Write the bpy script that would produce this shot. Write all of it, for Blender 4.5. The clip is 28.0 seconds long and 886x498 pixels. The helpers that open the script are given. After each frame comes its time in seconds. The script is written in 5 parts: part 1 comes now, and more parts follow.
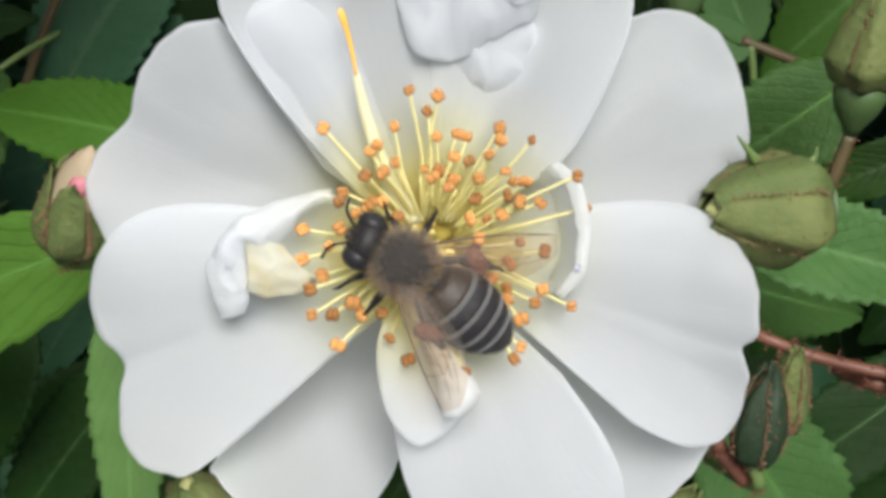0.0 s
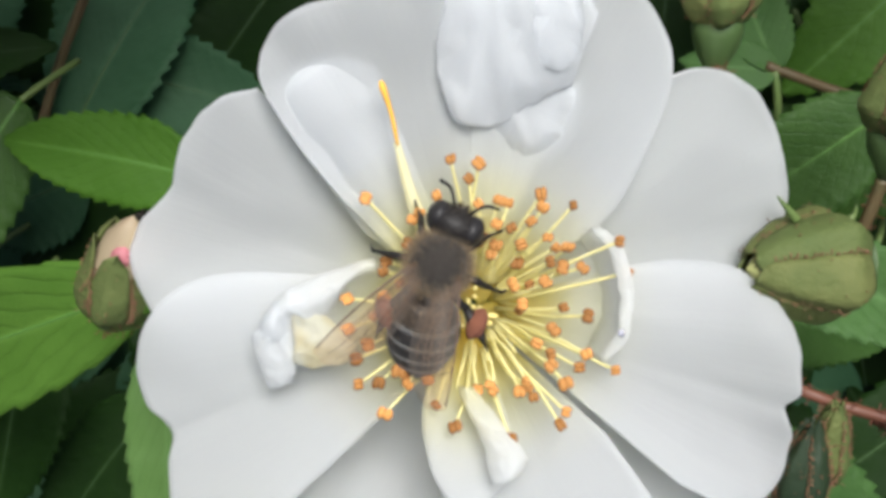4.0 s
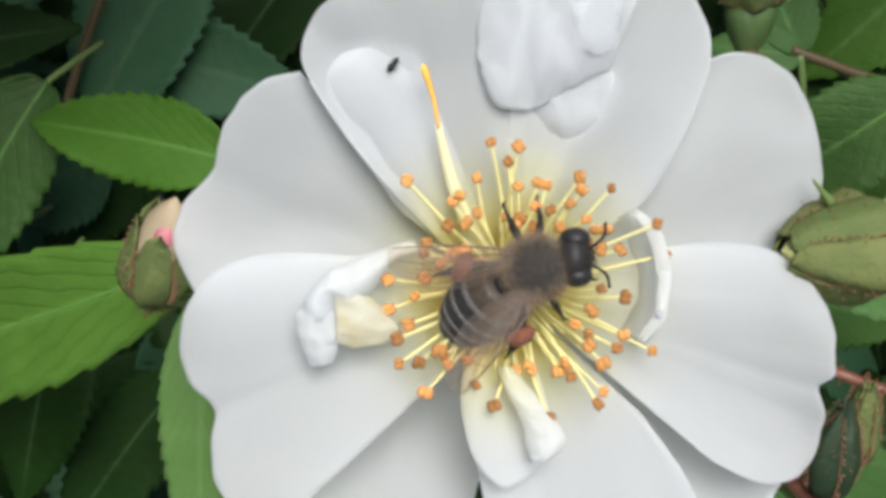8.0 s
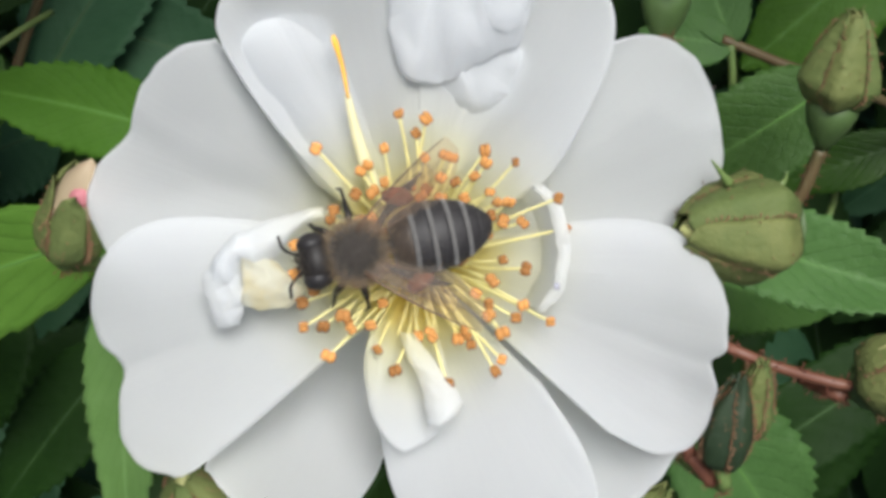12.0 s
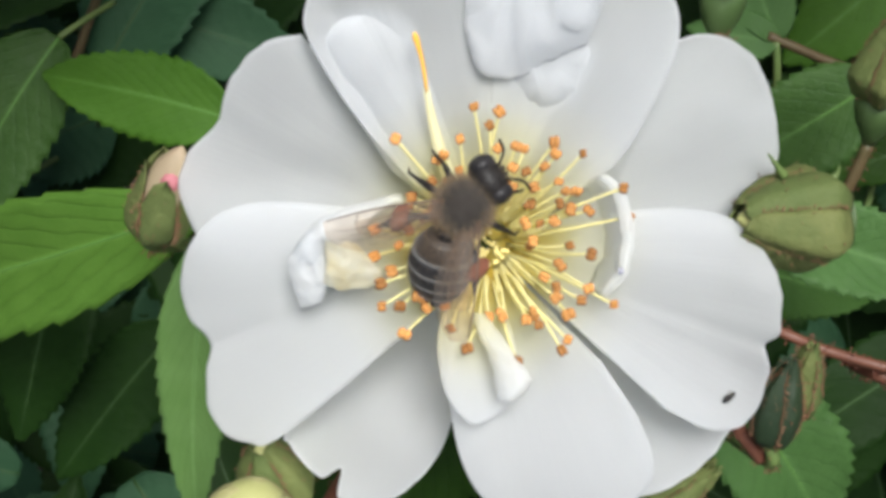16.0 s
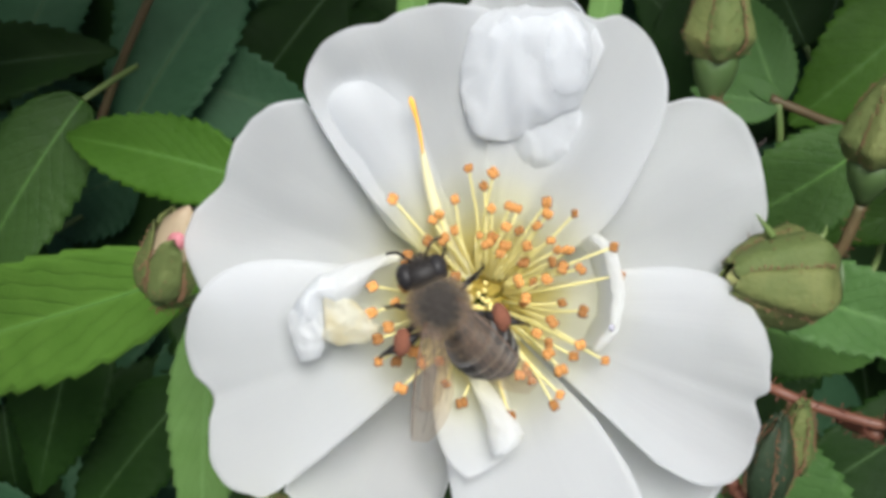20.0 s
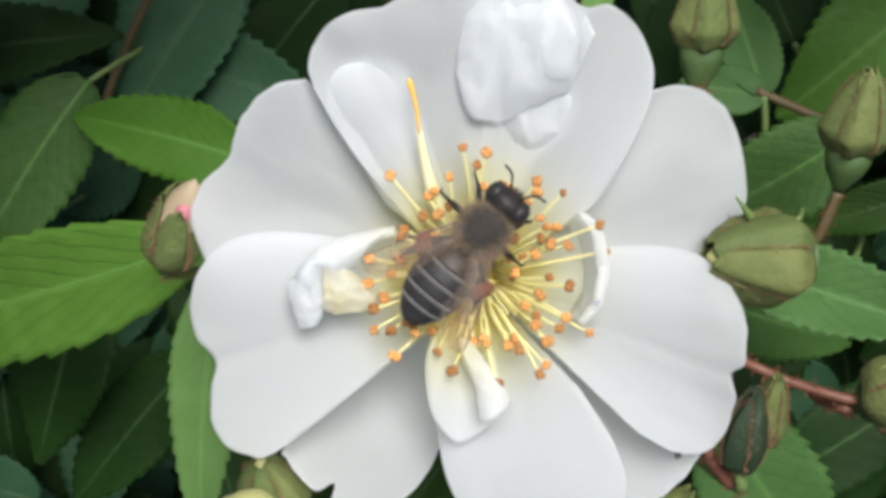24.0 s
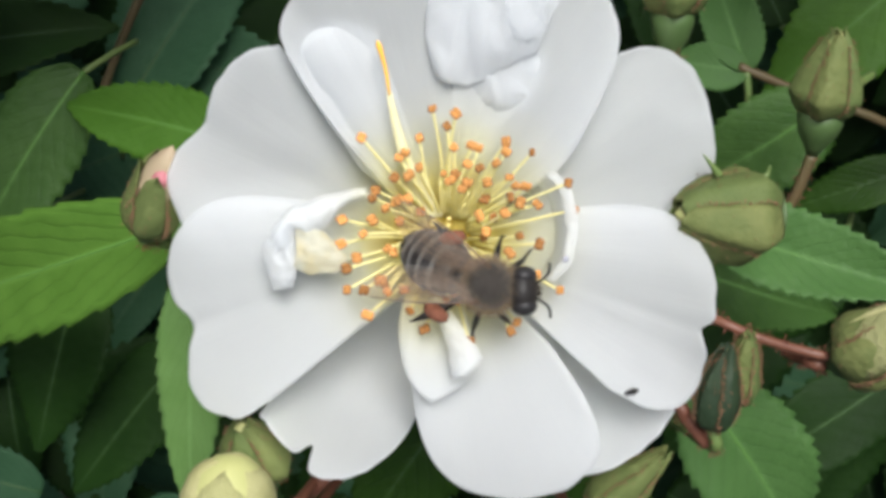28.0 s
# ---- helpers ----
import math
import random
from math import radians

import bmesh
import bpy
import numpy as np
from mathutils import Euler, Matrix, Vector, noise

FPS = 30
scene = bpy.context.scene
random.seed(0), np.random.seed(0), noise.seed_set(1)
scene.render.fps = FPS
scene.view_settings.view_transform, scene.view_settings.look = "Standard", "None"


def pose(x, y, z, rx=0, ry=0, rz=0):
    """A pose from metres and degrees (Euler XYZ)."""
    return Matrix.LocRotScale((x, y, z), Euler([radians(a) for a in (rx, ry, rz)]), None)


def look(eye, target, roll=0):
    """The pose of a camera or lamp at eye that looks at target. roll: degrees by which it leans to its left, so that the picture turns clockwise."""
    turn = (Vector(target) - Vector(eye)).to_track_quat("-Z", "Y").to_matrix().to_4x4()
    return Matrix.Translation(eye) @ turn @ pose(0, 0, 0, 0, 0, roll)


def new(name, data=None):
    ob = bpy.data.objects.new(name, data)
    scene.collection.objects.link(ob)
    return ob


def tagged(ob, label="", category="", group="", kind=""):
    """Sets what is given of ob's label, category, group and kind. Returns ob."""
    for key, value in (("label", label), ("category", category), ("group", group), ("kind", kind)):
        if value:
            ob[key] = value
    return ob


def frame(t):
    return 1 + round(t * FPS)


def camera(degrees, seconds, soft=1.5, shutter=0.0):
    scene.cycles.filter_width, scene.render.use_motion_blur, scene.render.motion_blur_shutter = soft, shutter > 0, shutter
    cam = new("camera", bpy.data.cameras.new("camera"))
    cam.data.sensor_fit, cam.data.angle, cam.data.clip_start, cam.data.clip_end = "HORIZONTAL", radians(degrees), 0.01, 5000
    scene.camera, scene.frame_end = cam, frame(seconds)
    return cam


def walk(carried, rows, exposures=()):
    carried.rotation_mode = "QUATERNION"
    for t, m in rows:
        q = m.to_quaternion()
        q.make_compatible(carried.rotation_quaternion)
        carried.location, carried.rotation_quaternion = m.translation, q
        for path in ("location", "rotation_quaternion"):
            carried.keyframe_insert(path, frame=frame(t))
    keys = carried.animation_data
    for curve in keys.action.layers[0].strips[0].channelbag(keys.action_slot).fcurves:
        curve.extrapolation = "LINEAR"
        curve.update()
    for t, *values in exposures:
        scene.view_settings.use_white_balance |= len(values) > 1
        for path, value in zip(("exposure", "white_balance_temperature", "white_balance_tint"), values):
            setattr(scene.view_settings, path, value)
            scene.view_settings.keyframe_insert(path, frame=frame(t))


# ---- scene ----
MM = 0.001  # the plan is drawn in millimetres round the heart of the flower

# ---- camera ----
cam = camera(40, 28.0, soft=4.0)
PATH = [
    (0, 0.18, -2.44, 85.48, 1.55, -0.48, -0.83),
    (0.5, 0.56, -2.84, 85.91, 1.94, 0.04, -0.64),
    (1, 0.98, -1.66, 87.75, 2.35, 0.48, -0.75),
    (1.5, 1.15, 0.14, 87.79, 2.75, 1.44, -1.59),
    (2, 0.43, 0.52, 89.11, 3.09, 1.67, -1.46),
    (2.5, -0.58, 0.72, 89.27, 2.61, 1.77, -1.49),
    (4.5, -4.63, 4.46, 85.48, -0.02, -1.55, -2.03),
    (5, -7.55, 3.10, 86.13, 0.21, -2.32, -1.28),
    (5.5, -7.84, 2.29, 86.17, -0.66, -1.85, -0.93),
    (6, -9.59, 2.21, 85.74, -1.74, -1.56, -0.60),
    (6.5, -7.97, 3.43, 86.39, -1.63, -0.85, -0.88),
    (7, -6.51, 4.81, 87.60, -1.55, 0.01, -1.13),
    (7.5, -5.92, 4.44, 87.01, -0.73, 0.34, -1.58),
    (8, -4.87, 4.02, 87.22, -0.61, -0.19, -1.79),
    (8.5, -4.49, 2.60, 87.77, -1.32, -0.51, -1.50),
    (9, -0.62, 0.97, 88.22, -1.66, -0.87, -1.04),
    (9.5, -3.13, 0.50, 87.62, -1.83, -1.39, -0.77),
    (10, 0.14, 2.92, 87.67, -2.08, -1.06, -0.77),
    (10.5, 0.96, 1.36, 87.27, -1.44, -0.71, -0.69),
    (11, -0.71, 2.59, 88.28, -1.41, -0.76, -0.47),
    (11.5, -0.17, 2.49, 89.47, -1.37, -0.96, -0.21),
    (12, -0.01, 2.52, 89.45, -1.11, -1.26, -0.09),
    (12.5, -0.09, 2.93, 88.74, -0.89, -1.18, -0.19),
    (14.5, -0.90, 2.23, 92.10, -1.58, -1.45, 0.45),
    (15, -2.77, 2.75, 94.40, -1.12, -0.56, 0.29),
    (15.5, -4.36, 2.33, 95.83, -1.38, -0.46, 0.47),
    (16, -4.02, 2.41, 94.66, -1.69, -0.41, 0.59),
    (16.5, -3.08, 2.04, 94.08, -1.33, -0.40, 0.60),
    (17, -3.40, 2.27, 94.94, -1.40, -0.26, 0.64),
    (17.5, -2.71, 3.12, 93.94, -1.56, -0.44, 0.49),
    (18, -1.45, 3.00, 94.27, -1.56, -0.67, 0.55),
    (18.5, 0.08, 1.05, 94.38, -1.39, -0.20, 0.53),
    (19, -2.14, 0.59, 94.98, -0.69, 0.19, 0.79),
    (19.5, -0.68, 1.82, 96.11, 0.37, 0.53, 0.73),
    (20, -1.23, 2.43, 97.35, 1.04, 1.12, 0.74),
    (20.5, -1.30, 2.05, 98.40, 1.05, 1.16, 0.80),
    (21, -0.58, 2.74, 98.17, 1.17, 1.27, 0.83),
    (21.5, -2.49, 1.00, 97.42, 1.72, 1.88, 0.96),
    (22, -2.38, 1.92, 96.72, 0.81, 1.64, 1.08),
    (22.5, -0.81, 1.02, 96.61, 0.52, 1.24, 1.23),
    (24.5, -1.14, 0.52, 102.98, 1.15, 0.82, 1.84),
    (25, -0.78, -0.62, 102.69, 1.58, 0.87, 1.78),
    (25.5, -0.79, -0.28, 102.52, 1.87, -0.11, 1.85),
    (26, 3.50, -0.85, 100.59, 1.62, 0.52, 1.16),
    (26.5, 3.38, -2.45, 100.72, 1.51, 1.28, 1.21),
    (27, 3.51, -4.15, 102.38, 1.69, 1.87, 1.10),
    (27.5, -1.32, -5.22, 103.76, 2.06, 0.78, 1.40),
    (28, 2.89, -3.71, 103.17, 1.58, 1.74, 1.11),
]
walk(cam, [(t, pose(x * MM, y * MM, z * MM, rx, ry, rz)) for t, x, y, z, rx, ry, rz in PATH], [(0, 0.68), (1, 0.81), (2, 0.74), (5, 0.65), (10, 0.65), (16, 0.67), (21, 0.69), (28, 0.74)])

# ---- light: a bright overcast sky, a wide soft sun ----
SUN_ELEVATION, SUN_AZIMUTH = 72, 22
world = bpy.data.worlds.new("sky")
scene.world = world
world.use_nodes = True
wn = world.node_tree
sky = wn.nodes.new("ShaderNodeTexSky")
sky.sky_type, sky.sun_disc = "NISHITA", False
sky.sun_elevation, sky.sun_rotation = radians(SUN_ELEVATION), radians(SUN_AZIMUTH)
sky.air_density, sky.dust_density, sky.ozone_density = 0.8, 5.0, 0.8
wn.links.new(sky.outputs[0], wn.nodes["Background"].inputs[0])
wn.nodes["Background"].inputs[1].default_value = 0.058
sun = new("sun", bpy.data.lights.new("sun", "SUN"))
sun.data.energy, sun.data.angle, sun.data.color = 3.6, radians(30), (0.985, 0.997, 0.985)
az, el = radians(SUN_AZIMUTH), radians(SUN_ELEVATION)
sun.matrix_world = look((0, 0, 0), (-math.sin(az) * math.cos(el), -math.cos(az) * math.cos(el), -math.sin(el)))


# ---- materials ----
def nodes_of(name):
    m = bpy.data.materials.new(name)
    m.use_nodes = True
    nt = m.node_tree
    return m, nt, nt.nodes["Principled BSDF"], nt.nodes["Material Output"]


def node(nt, kind, **values):
    n = nt.nodes.new(kind)
    for key, v in values.items():
        if key == "op":
            n.operation = v
        elif key == "blend":
            n.blend_type, n.data_type = v, "RGBA"
        else:
            n.inputs[key.replace("_", " ")].default_value = v
    return n


def ramp(nt, fac, stops):
    r = nt.nodes.new("ShaderNodeValToRGB")
    while len(r.color_ramp.elements) < len(stops):
        r.color_ramp.elements.new(0.5)
    for e, (p, c) in zip(r.color_ramp.elements, stops):
        e.position, e.color = p, (*c, 1)
    nt.links.new(fac, r.inputs[0])
    return r.outputs[0]


def mixed(nt, fac, a, b, blend="MIX"):
    m = nt.nodes.new("ShaderNodeMix")
    m.data_type, m.blend_type = "RGBA", blend
    for socket, v in ((m.inputs[0], fac), (m.inputs[6], a), (m.inputs[7], b)):
        if isinstance(v, bpy.types.NodeSocket):
            nt.links.new(v, socket)
        elif isinstance(v, tuple):
            socket.default_value = (*v, 1)
        else:
            socket.default_value = v
    return m.outputs[2]


def noise_of(nt, scale, detail=3.0, rough=0.55, vector=None):
    n = node(nt, "ShaderNodeTexNoise", Scale=scale, Detail=detail, Roughness=rough)
    if vector is None:
        vector = nt.nodes.new("ShaderNodeTexCoord").outputs["Object"]
    nt.links.new(vector, n.inputs["Vector"])
    return n.outputs["Fac"]


def bump(nt, bsdf, height, strength, distance):
    b = node(nt, "ShaderNodeBump", Strength=strength, Distance=distance)
    nt.links.new(height, b.inputs["Height"])
    nt.links.new(b.outputs[0], bsdf.inputs["Normal"])
    return b.outputs[0]


def maths(nt, op, a, b=0.0):
    m = nt.nodes.new("ShaderNodeMath")
    m.operation = op
    for socket, v in zip(m.inputs, (a, b)):
        if isinstance(v, bpy.types.NodeSocket):
            nt.links.new(v, socket)
        else:
            socket.default_value = v
    return m.outputs[0]


def uv_axes(nt):
    uv = nt.nodes.new("ShaderNodeUVMap")
    sep = nt.nodes.new("ShaderNodeSeparateXYZ")
    nt.links.new(uv.outputs[0], sep.inputs[0])
    return uv.outputs[0], sep.outputs[0], sep.outputs[1]


def petal_material(name="white_petal", cream=False):
    """White petal, yellow at the claw, faint radial veins, thin enough to let light through."""
    m, nt, bsdf, out = nodes_of(name)
    uv, u, v = uv_axes(nt)
    stretch = node(nt, "ShaderNodeMapping", Scale=(60, 2.2, 1))
    nt.links.new(uv, stretch.inputs[0])
    veins = noise_of(nt, 1.0, 2.0, 0.5, stretch.outputs[0])
    cloud = noise_of(nt, 220.0, 3.0)
    length = node(nt, "ShaderNodeVectorMath", op="LENGTH")
    nt.links.new(nt.nodes.new("ShaderNodeTexCoord").outputs["Object"], length.inputs[0])
    far = maths(nt, "MULTIPLY", length.outputs["Value"], 1000 / 14)
    far = maths(nt, "ADD", far, maths(nt, "MULTIPLY", cloud, 0.12))
    base = ramp(nt, far, [(0.26, (0.92, 0.78, 0.20)), (0.42, (0.92, 0.84, 0.40)), (0.60, (0.92, 0.905, 0.74)), (0.82, (0.918, 0.921, 0.895)), (1.0, (0.908, 0.918, 0.924))])
    if cream:
        stain = ramp(nt, noise_of(nt, 420.0, 3.0), [(0.46, (0.93, 0.89, 0.68)), (0.64, (0.92, 0.78, 0.34))])
        base = mixed(nt, 0.45, base, stain)
    base = mixed(nt, maths(nt, "MULTIPLY", veins, 0.10), base, (0.74, 0.76, 0.78))
    base = mixed(nt, maths(nt, "MULTIPLY", cloud, 0.10), base, (0.80, 0.81, 0.84))
    nt.links.new(base, bsdf.inputs["Base Color"])
    bsdf.inputs["Roughness"].default_value = 0.62
    bsdf.inputs["Specular IOR Level"].default_value = 0.25
    fine = noise_of(nt, 2600.0, 2.0)
    b = bump(nt, bsdf, maths(nt, "ADD", veins, maths(nt, "MULTIPLY", fine, 0.35)), 0.2, 0.00012)
    thin = nt.nodes.new("ShaderNodeBsdfTranslucent")
    nt.links.new(base, thin.inputs[0])
    nt.links.new(b, thin.inputs["Normal"])
    mix = node(nt, "ShaderNodeMixShader", Fac=0.81)
    nt.links.new(bsdf.outputs[0], mix.inputs[1])
    nt.links.new(thin.outputs[0], mix.inputs[2])
    nt.links.new(mix.outputs[0], out.inputs[0])
    return m


def leaf_material(name, dark, light, gloss=0.42, veins=0.5):
    """A rose leaflet: side veins run slantwise from the midrib; u goes across from -1 to 1, v along."""
    m, nt, bsdf, out = nodes_of(name)
    dark, light = (tuple(0.82 * c for c in tone) for tone in (dark, light))
    uv, u, v = uv_axes(nt)
    wob = noise_of(nt, 160.0, 2.0)
    along = maths(nt, "SUBTRACT", maths(nt, "MULTIPLY", v, 11.0), maths(nt, "MULTIPLY", maths(nt, "ABSOLUTE", u), 3.4))
    along = maths(nt, "ADD", along, maths(nt, "MULTIPLY", wob, 0.7))
    saw = maths(nt, "ABSOLUTE", maths(nt, "SUBTRACT", maths(nt, "FRACT", along), 0.5))
    line = ramp(nt, saw, [(0.0, (1, 1, 1)), (0.09, (0.25, 0.25, 0.25)), (0.2, (0, 0, 0))])
    mid = ramp(nt, maths(nt, "ABSOLUTE", u), [(0.0, (1, 1, 1)), (0.05, (0.4, 0.4, 0.4)), (0.1, (0, 0, 0))])
    net = nt.nodes.new("ShaderNodeTexVoronoi")
    net.feature = "DISTANCE_TO_EDGE"
    net.inputs["Scale"].default_value = 1500
    nt.links.new(nt.nodes.new("ShaderNodeTexCoord").outputs["Object"], net.inputs["Vector"])
    blotch = noise_of(nt, 260.0, 4.0, 0.6)
    info = nt.nodes.new("ShaderNodeObjectInfo")
    base = mixed(nt, blotch, dark, light)
    base = mixed(nt, maths(nt, "MULTIPLY", info.outputs["Random"], 0.25), base, tuple(c * 0.7 for c in dark))
    pale = tuple(min(1, c * 1.5 + 0.02) for c in light)
    base = mixed(nt, maths(nt, "MULTIPLY", line, 0.55 * veins), base, tuple(c * 0.72 for c in dark))
    base = mixed(nt, maths(nt, "MULTIPLY", mid, 0.35), base, pale)
    nt.links.new(base, bsdf.inputs["Base Color"])
    nt.links.new(maths(nt, "ADD", maths(nt, "MULTIPLY", blotch, 0.22), gloss - 0.1), bsdf.inputs["Roughness"])
    bsdf.inputs["Specular IOR Level"].default_value = 0.16
    h = maths(nt, "SUBTRACT", maths(nt, "MINIMUM", net.outputs["Distance"], 0.12), maths(nt, "MULTIPLY", line, 0.5 * veins))
    h = maths(nt, "ADD", h, maths(nt, "MULTIPLY", blotch, 0.6))
    b = bump(nt, bsdf, h, 0.55, 0.0004)
    thin = nt.nodes.new("ShaderNodeBsdfTranslucent")
    nt.links.new(mixed(nt, 0.5, base, (0.20, 0.34, 0.03)), thin.inputs[0])
    mix = node(nt, "ShaderNodeMixShader", Fac=0.16)
    nt.links.new(bsdf.outputs[0], mix.inputs[1])
    nt.links.new(thin.outputs[0], mix.inputs[2])
    nt.links.new(mix.outputs[0], out.inputs[0])
    return m


def plain(name, a, b, scale, rough=0.6, metal=0.0, spec=0.4, relief=0.3, depth=0.00008, sheen=0.0, by_object=0.0):
    """Two tones mixed by noise, with a fine relief."""
    m, nt, bsdf, out = nodes_of(name)
    n = noise_of(nt, scale, 4.0)
    base = mixed(nt, n, a, b)
    if by_object:
        info = nt.nodes.new("ShaderNodeObjectInfo")
        base = mixed(nt, maths(nt, "MULTIPLY", info.outputs["Random"], by_object), base, tuple(c * 0.42 for c in a))
    nt.links.new(base, bsdf.inputs["Base Color"])
    bsdf.inputs["Roughness"].default_value, bsdf.inputs["Metallic"].default_value = rough, metal
    bsdf.inputs["Specular IOR Level"].default_value = spec
    bsdf.inputs["Sheen Weight"].default_value = sheen
    bump(nt, bsdf, noise_of(nt, scale * 4, 3.0), relief, depth)
    return m


def wing_material():
    m, nt, bsdf, out = nodes_of("clear_wing")
    n = noise_of(nt, 500.0, 2.0)
    nt.links.new(mixed(nt, n, (0.26, 0.23, 0.21), (0.42, 0.38, 0.34)), bsdf.inputs["Base Color"])
    bsdf.inputs["Roughness"].default_value = 0.35
    bsdf.inputs["Specular IOR Level"].default_value = 0.3
    bump(nt, bsdf, n, 0.4, 0.0001)
    clear = nt.nodes.new("ShaderNodeBsdfTransparent")
    clear.inputs[0].default_value = (0.93, 0.86, 0.78, 1)
    mix = node(nt, "ShaderNodeMixShader", Fac=0.10)
    nt.links.new(clear.outputs[0], mix.inputs[1])
    nt.links.new(bsdf.outputs[0], mix.inputs[2])
    nt.links.new(mix.outputs[0], out.inputs[0])
    return m


PETAL = petal_material()
PETAL_CREAM = petal_material("cream_petal", True)
LEAF = {
    "soft": leaf_material("soft_green_leaf", (0.0490, 0.1202, 0.0295), (0.0814, 0.1721, 0.0490), 0.5, 0.4),
    "bright": leaf_material("bright_green_leaf", (0.060, 0.146, 0.018), (0.122, 0.250, 0.040), 0.45, 0.6),
    "light": leaf_material("light_green_leaf", (0.105, 0.215, 0.052), (0.165, 0.300, 0.095), 0.5, 0.4),
    "fresh": leaf_material("fresh_green_leaf", (0.0446, 0.1260, 0.0115), (0.0850, 0.1944, 0.0252), 0.5, 0.35),
    "mid": leaf_material("green_leaf", (0.0145, 0.0459, 0.0043), (0.0331, 0.0808, 0.0093), 0.45, 0.7),
    "pale": leaf_material("grey_green_leaf", (0.0304, 0.0784, 0.0160), (0.0600, 0.1240, 0.0288), 0.45, 0.4),
    # green darkened well below the others: the bush's shade is in the colour
    "dark": leaf_material("shade_darkened_leaf", (0.0066, 0.0275, 0.0022), (0.0145, 0.0465, 0.0048), 0.60, 0.25),
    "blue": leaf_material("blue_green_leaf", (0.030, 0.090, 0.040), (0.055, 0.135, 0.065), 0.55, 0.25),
}
# darker copy of the rib colour, with shade painted in, for deeper leaves
RIB_DARK = plain("shaded_leaf_rib", (0.022, 0.06, 0.010), (0.04, 0.09, 0.018), 900, 0.5)
RIB_SOFT = plain("soft_leaf_rib", (0.050, 0.135, 0.020), (0.085, 0.185, 0.036), 900, 0.5)
def thin_yellow(name, a, b):
    """Yellow tissue that lets light through."""
    m = plain(name, a, b, 700, 0.5)
    nt = m.node_tree
    bsdf, out = nt.nodes["Principled BSDF"], nt.nodes["Material Output"]
    thin = nt.nodes.new("ShaderNodeBsdfTranslucent")
    thin.inputs[0].default_value = (*b, 1)
    mix = node(nt, "ShaderNodeMixShader", Fac=0.4)
    nt.links.new(bsdf.outputs[0], mix.inputs[1])
    nt.links.new(thin.outputs[0], mix.inputs[2])
    nt.links.new(mix.outputs[0], out.inputs[0])
    return m


FILAMENT = thin_yellow("yellow_filament", (0.93, 0.83, 0.32), (0.95, 0.91, 0.56))
ANTHER = plain("orange_anther", (0.52, 0.22, 0.055), (0.70, 0.345, 0.105), 1600, 0.75, relief=0.6, depth=0.00015, by_object=0.95)
STIGMA = plain("pale_yellow_stigma", (0.78, 0.64, 0.20), (0.86, 0.76, 0.34), 700, 0.6)
PALE_YELLOW = thin_yellow("pale_yellow_band", (0.88, 0.83, 0.48), (0.90, 0.87, 0.64))
STAIN = plain("orange_stain", (0.72, 0.34, 0.03), (0.80, 0.48, 0.08), 800, 0.6)
SPOT = plain("grey_spot", (0.30, 0.30, 0.36), (0.45, 0.45, 0.50), 2000, 0.8)
# sepal green lowered to near black: the bud's shade is painted in
SEPAL_SHADE = plain("shade_darkened_sepal", (0.010, 0.022, 0.009), (0.022, 0.040, 0.016), 420, 0.55, relief=0.5, depth=0.0002)
SEPAL_RED = plain("reddish_sepal_edge", (0.17, 0.062, 0.036), (0.15, 0.10, 0.045), 300, 0.6)
HIP = plain("green_hip", (0.036, 0.070, 0.020), (0.066, 0.110, 0.034), 350, 0.5)
BUD_YELLOW = plain("cream_bud_petal", (0.28, 0.30, 0.10), (0.40, 0.39, 0.17), 300, 0.6)
BUD_PINK = plain("pink_bud_petal", (0.26, 0.18, 0.12), (0.30, 0.26, 0.16), 160, 0.6)
BUD_ROSE = plain("rose_bud_tip", (0.34, 0.07, 0.12), (0.36, 0.16, 0.15), 500, 0.6)
def sepal_material(name, a, b):
    """Green sepal, reddish brown along both edges, each one a little different."""
    m = plain(name, a, b, 420, 0.7, spec=0.2, relief=0.7, depth=0.0003)
    nt = m.node_tree
    bsdf = nt.nodes["Principled BSDF"]
    old = bsdf.inputs["Base Color"].links[0].from_socket
    uv, u, v = uv_axes(nt)
    edge = maths(nt, "ABSOLUTE", maths(nt, "SUBTRACT", maths(nt, "MULTIPLY", u, 2.0), 1.0))
    edge = maths(nt, "ADD", edge, maths(nt, "MULTIPLY", noise_of(nt, 520.0, 4.0), 0.62))
    red = ramp(nt, edge, [(1.00, (0, 0, 0)), (1.42, (0.55, 0.55, 0.55))])
    info = nt.nodes.new("ShaderNodeObjectInfo")
    tone = mixed(nt, maths(nt, "MULTIPLY", info.outputs["Random"], 0.55), old, (0.055, 0.095, 0.028))
    nt.links.new(mixed(nt, red, tone, (0.15, 0.075, 0.035)), bsdf.inputs["Base Color"])
    return m


BUD_PETAL = sepal_material("cream_outer_petal", (0.27, 0.265, 0.10), (0.43, 0.39, 0.21))
SEPAL = sepal_material("green_sepal", (0.060, 0.088, 0.024), (0.165, 0.170, 0.060))
RED_STEM = plain("red_stem", (0.095, 0.030, 0.020), (0.140, 0.060, 0.032), 300, 0.5)
BROWN_STEM = plain("brown_stem", (0.095, 0.052, 0.026), (0.066, 0.070, 0.026), 260, 0.5)
GREEN_STEM = plain("green_stem", (0.07, 0.13, 0.035), (0.13, 0.17, 0.05), 260, 0.5)
GLAND = plain("red_gland", (0.17, 0.035, 0.028), (0.12, 0.06, 0.03), 900, 0.4)
CHITIN = plain("black_chitin", (0.009, 0.008, 0.008), (0.018, 0.015, 0.013), 900, 0.55, spec=0.3)
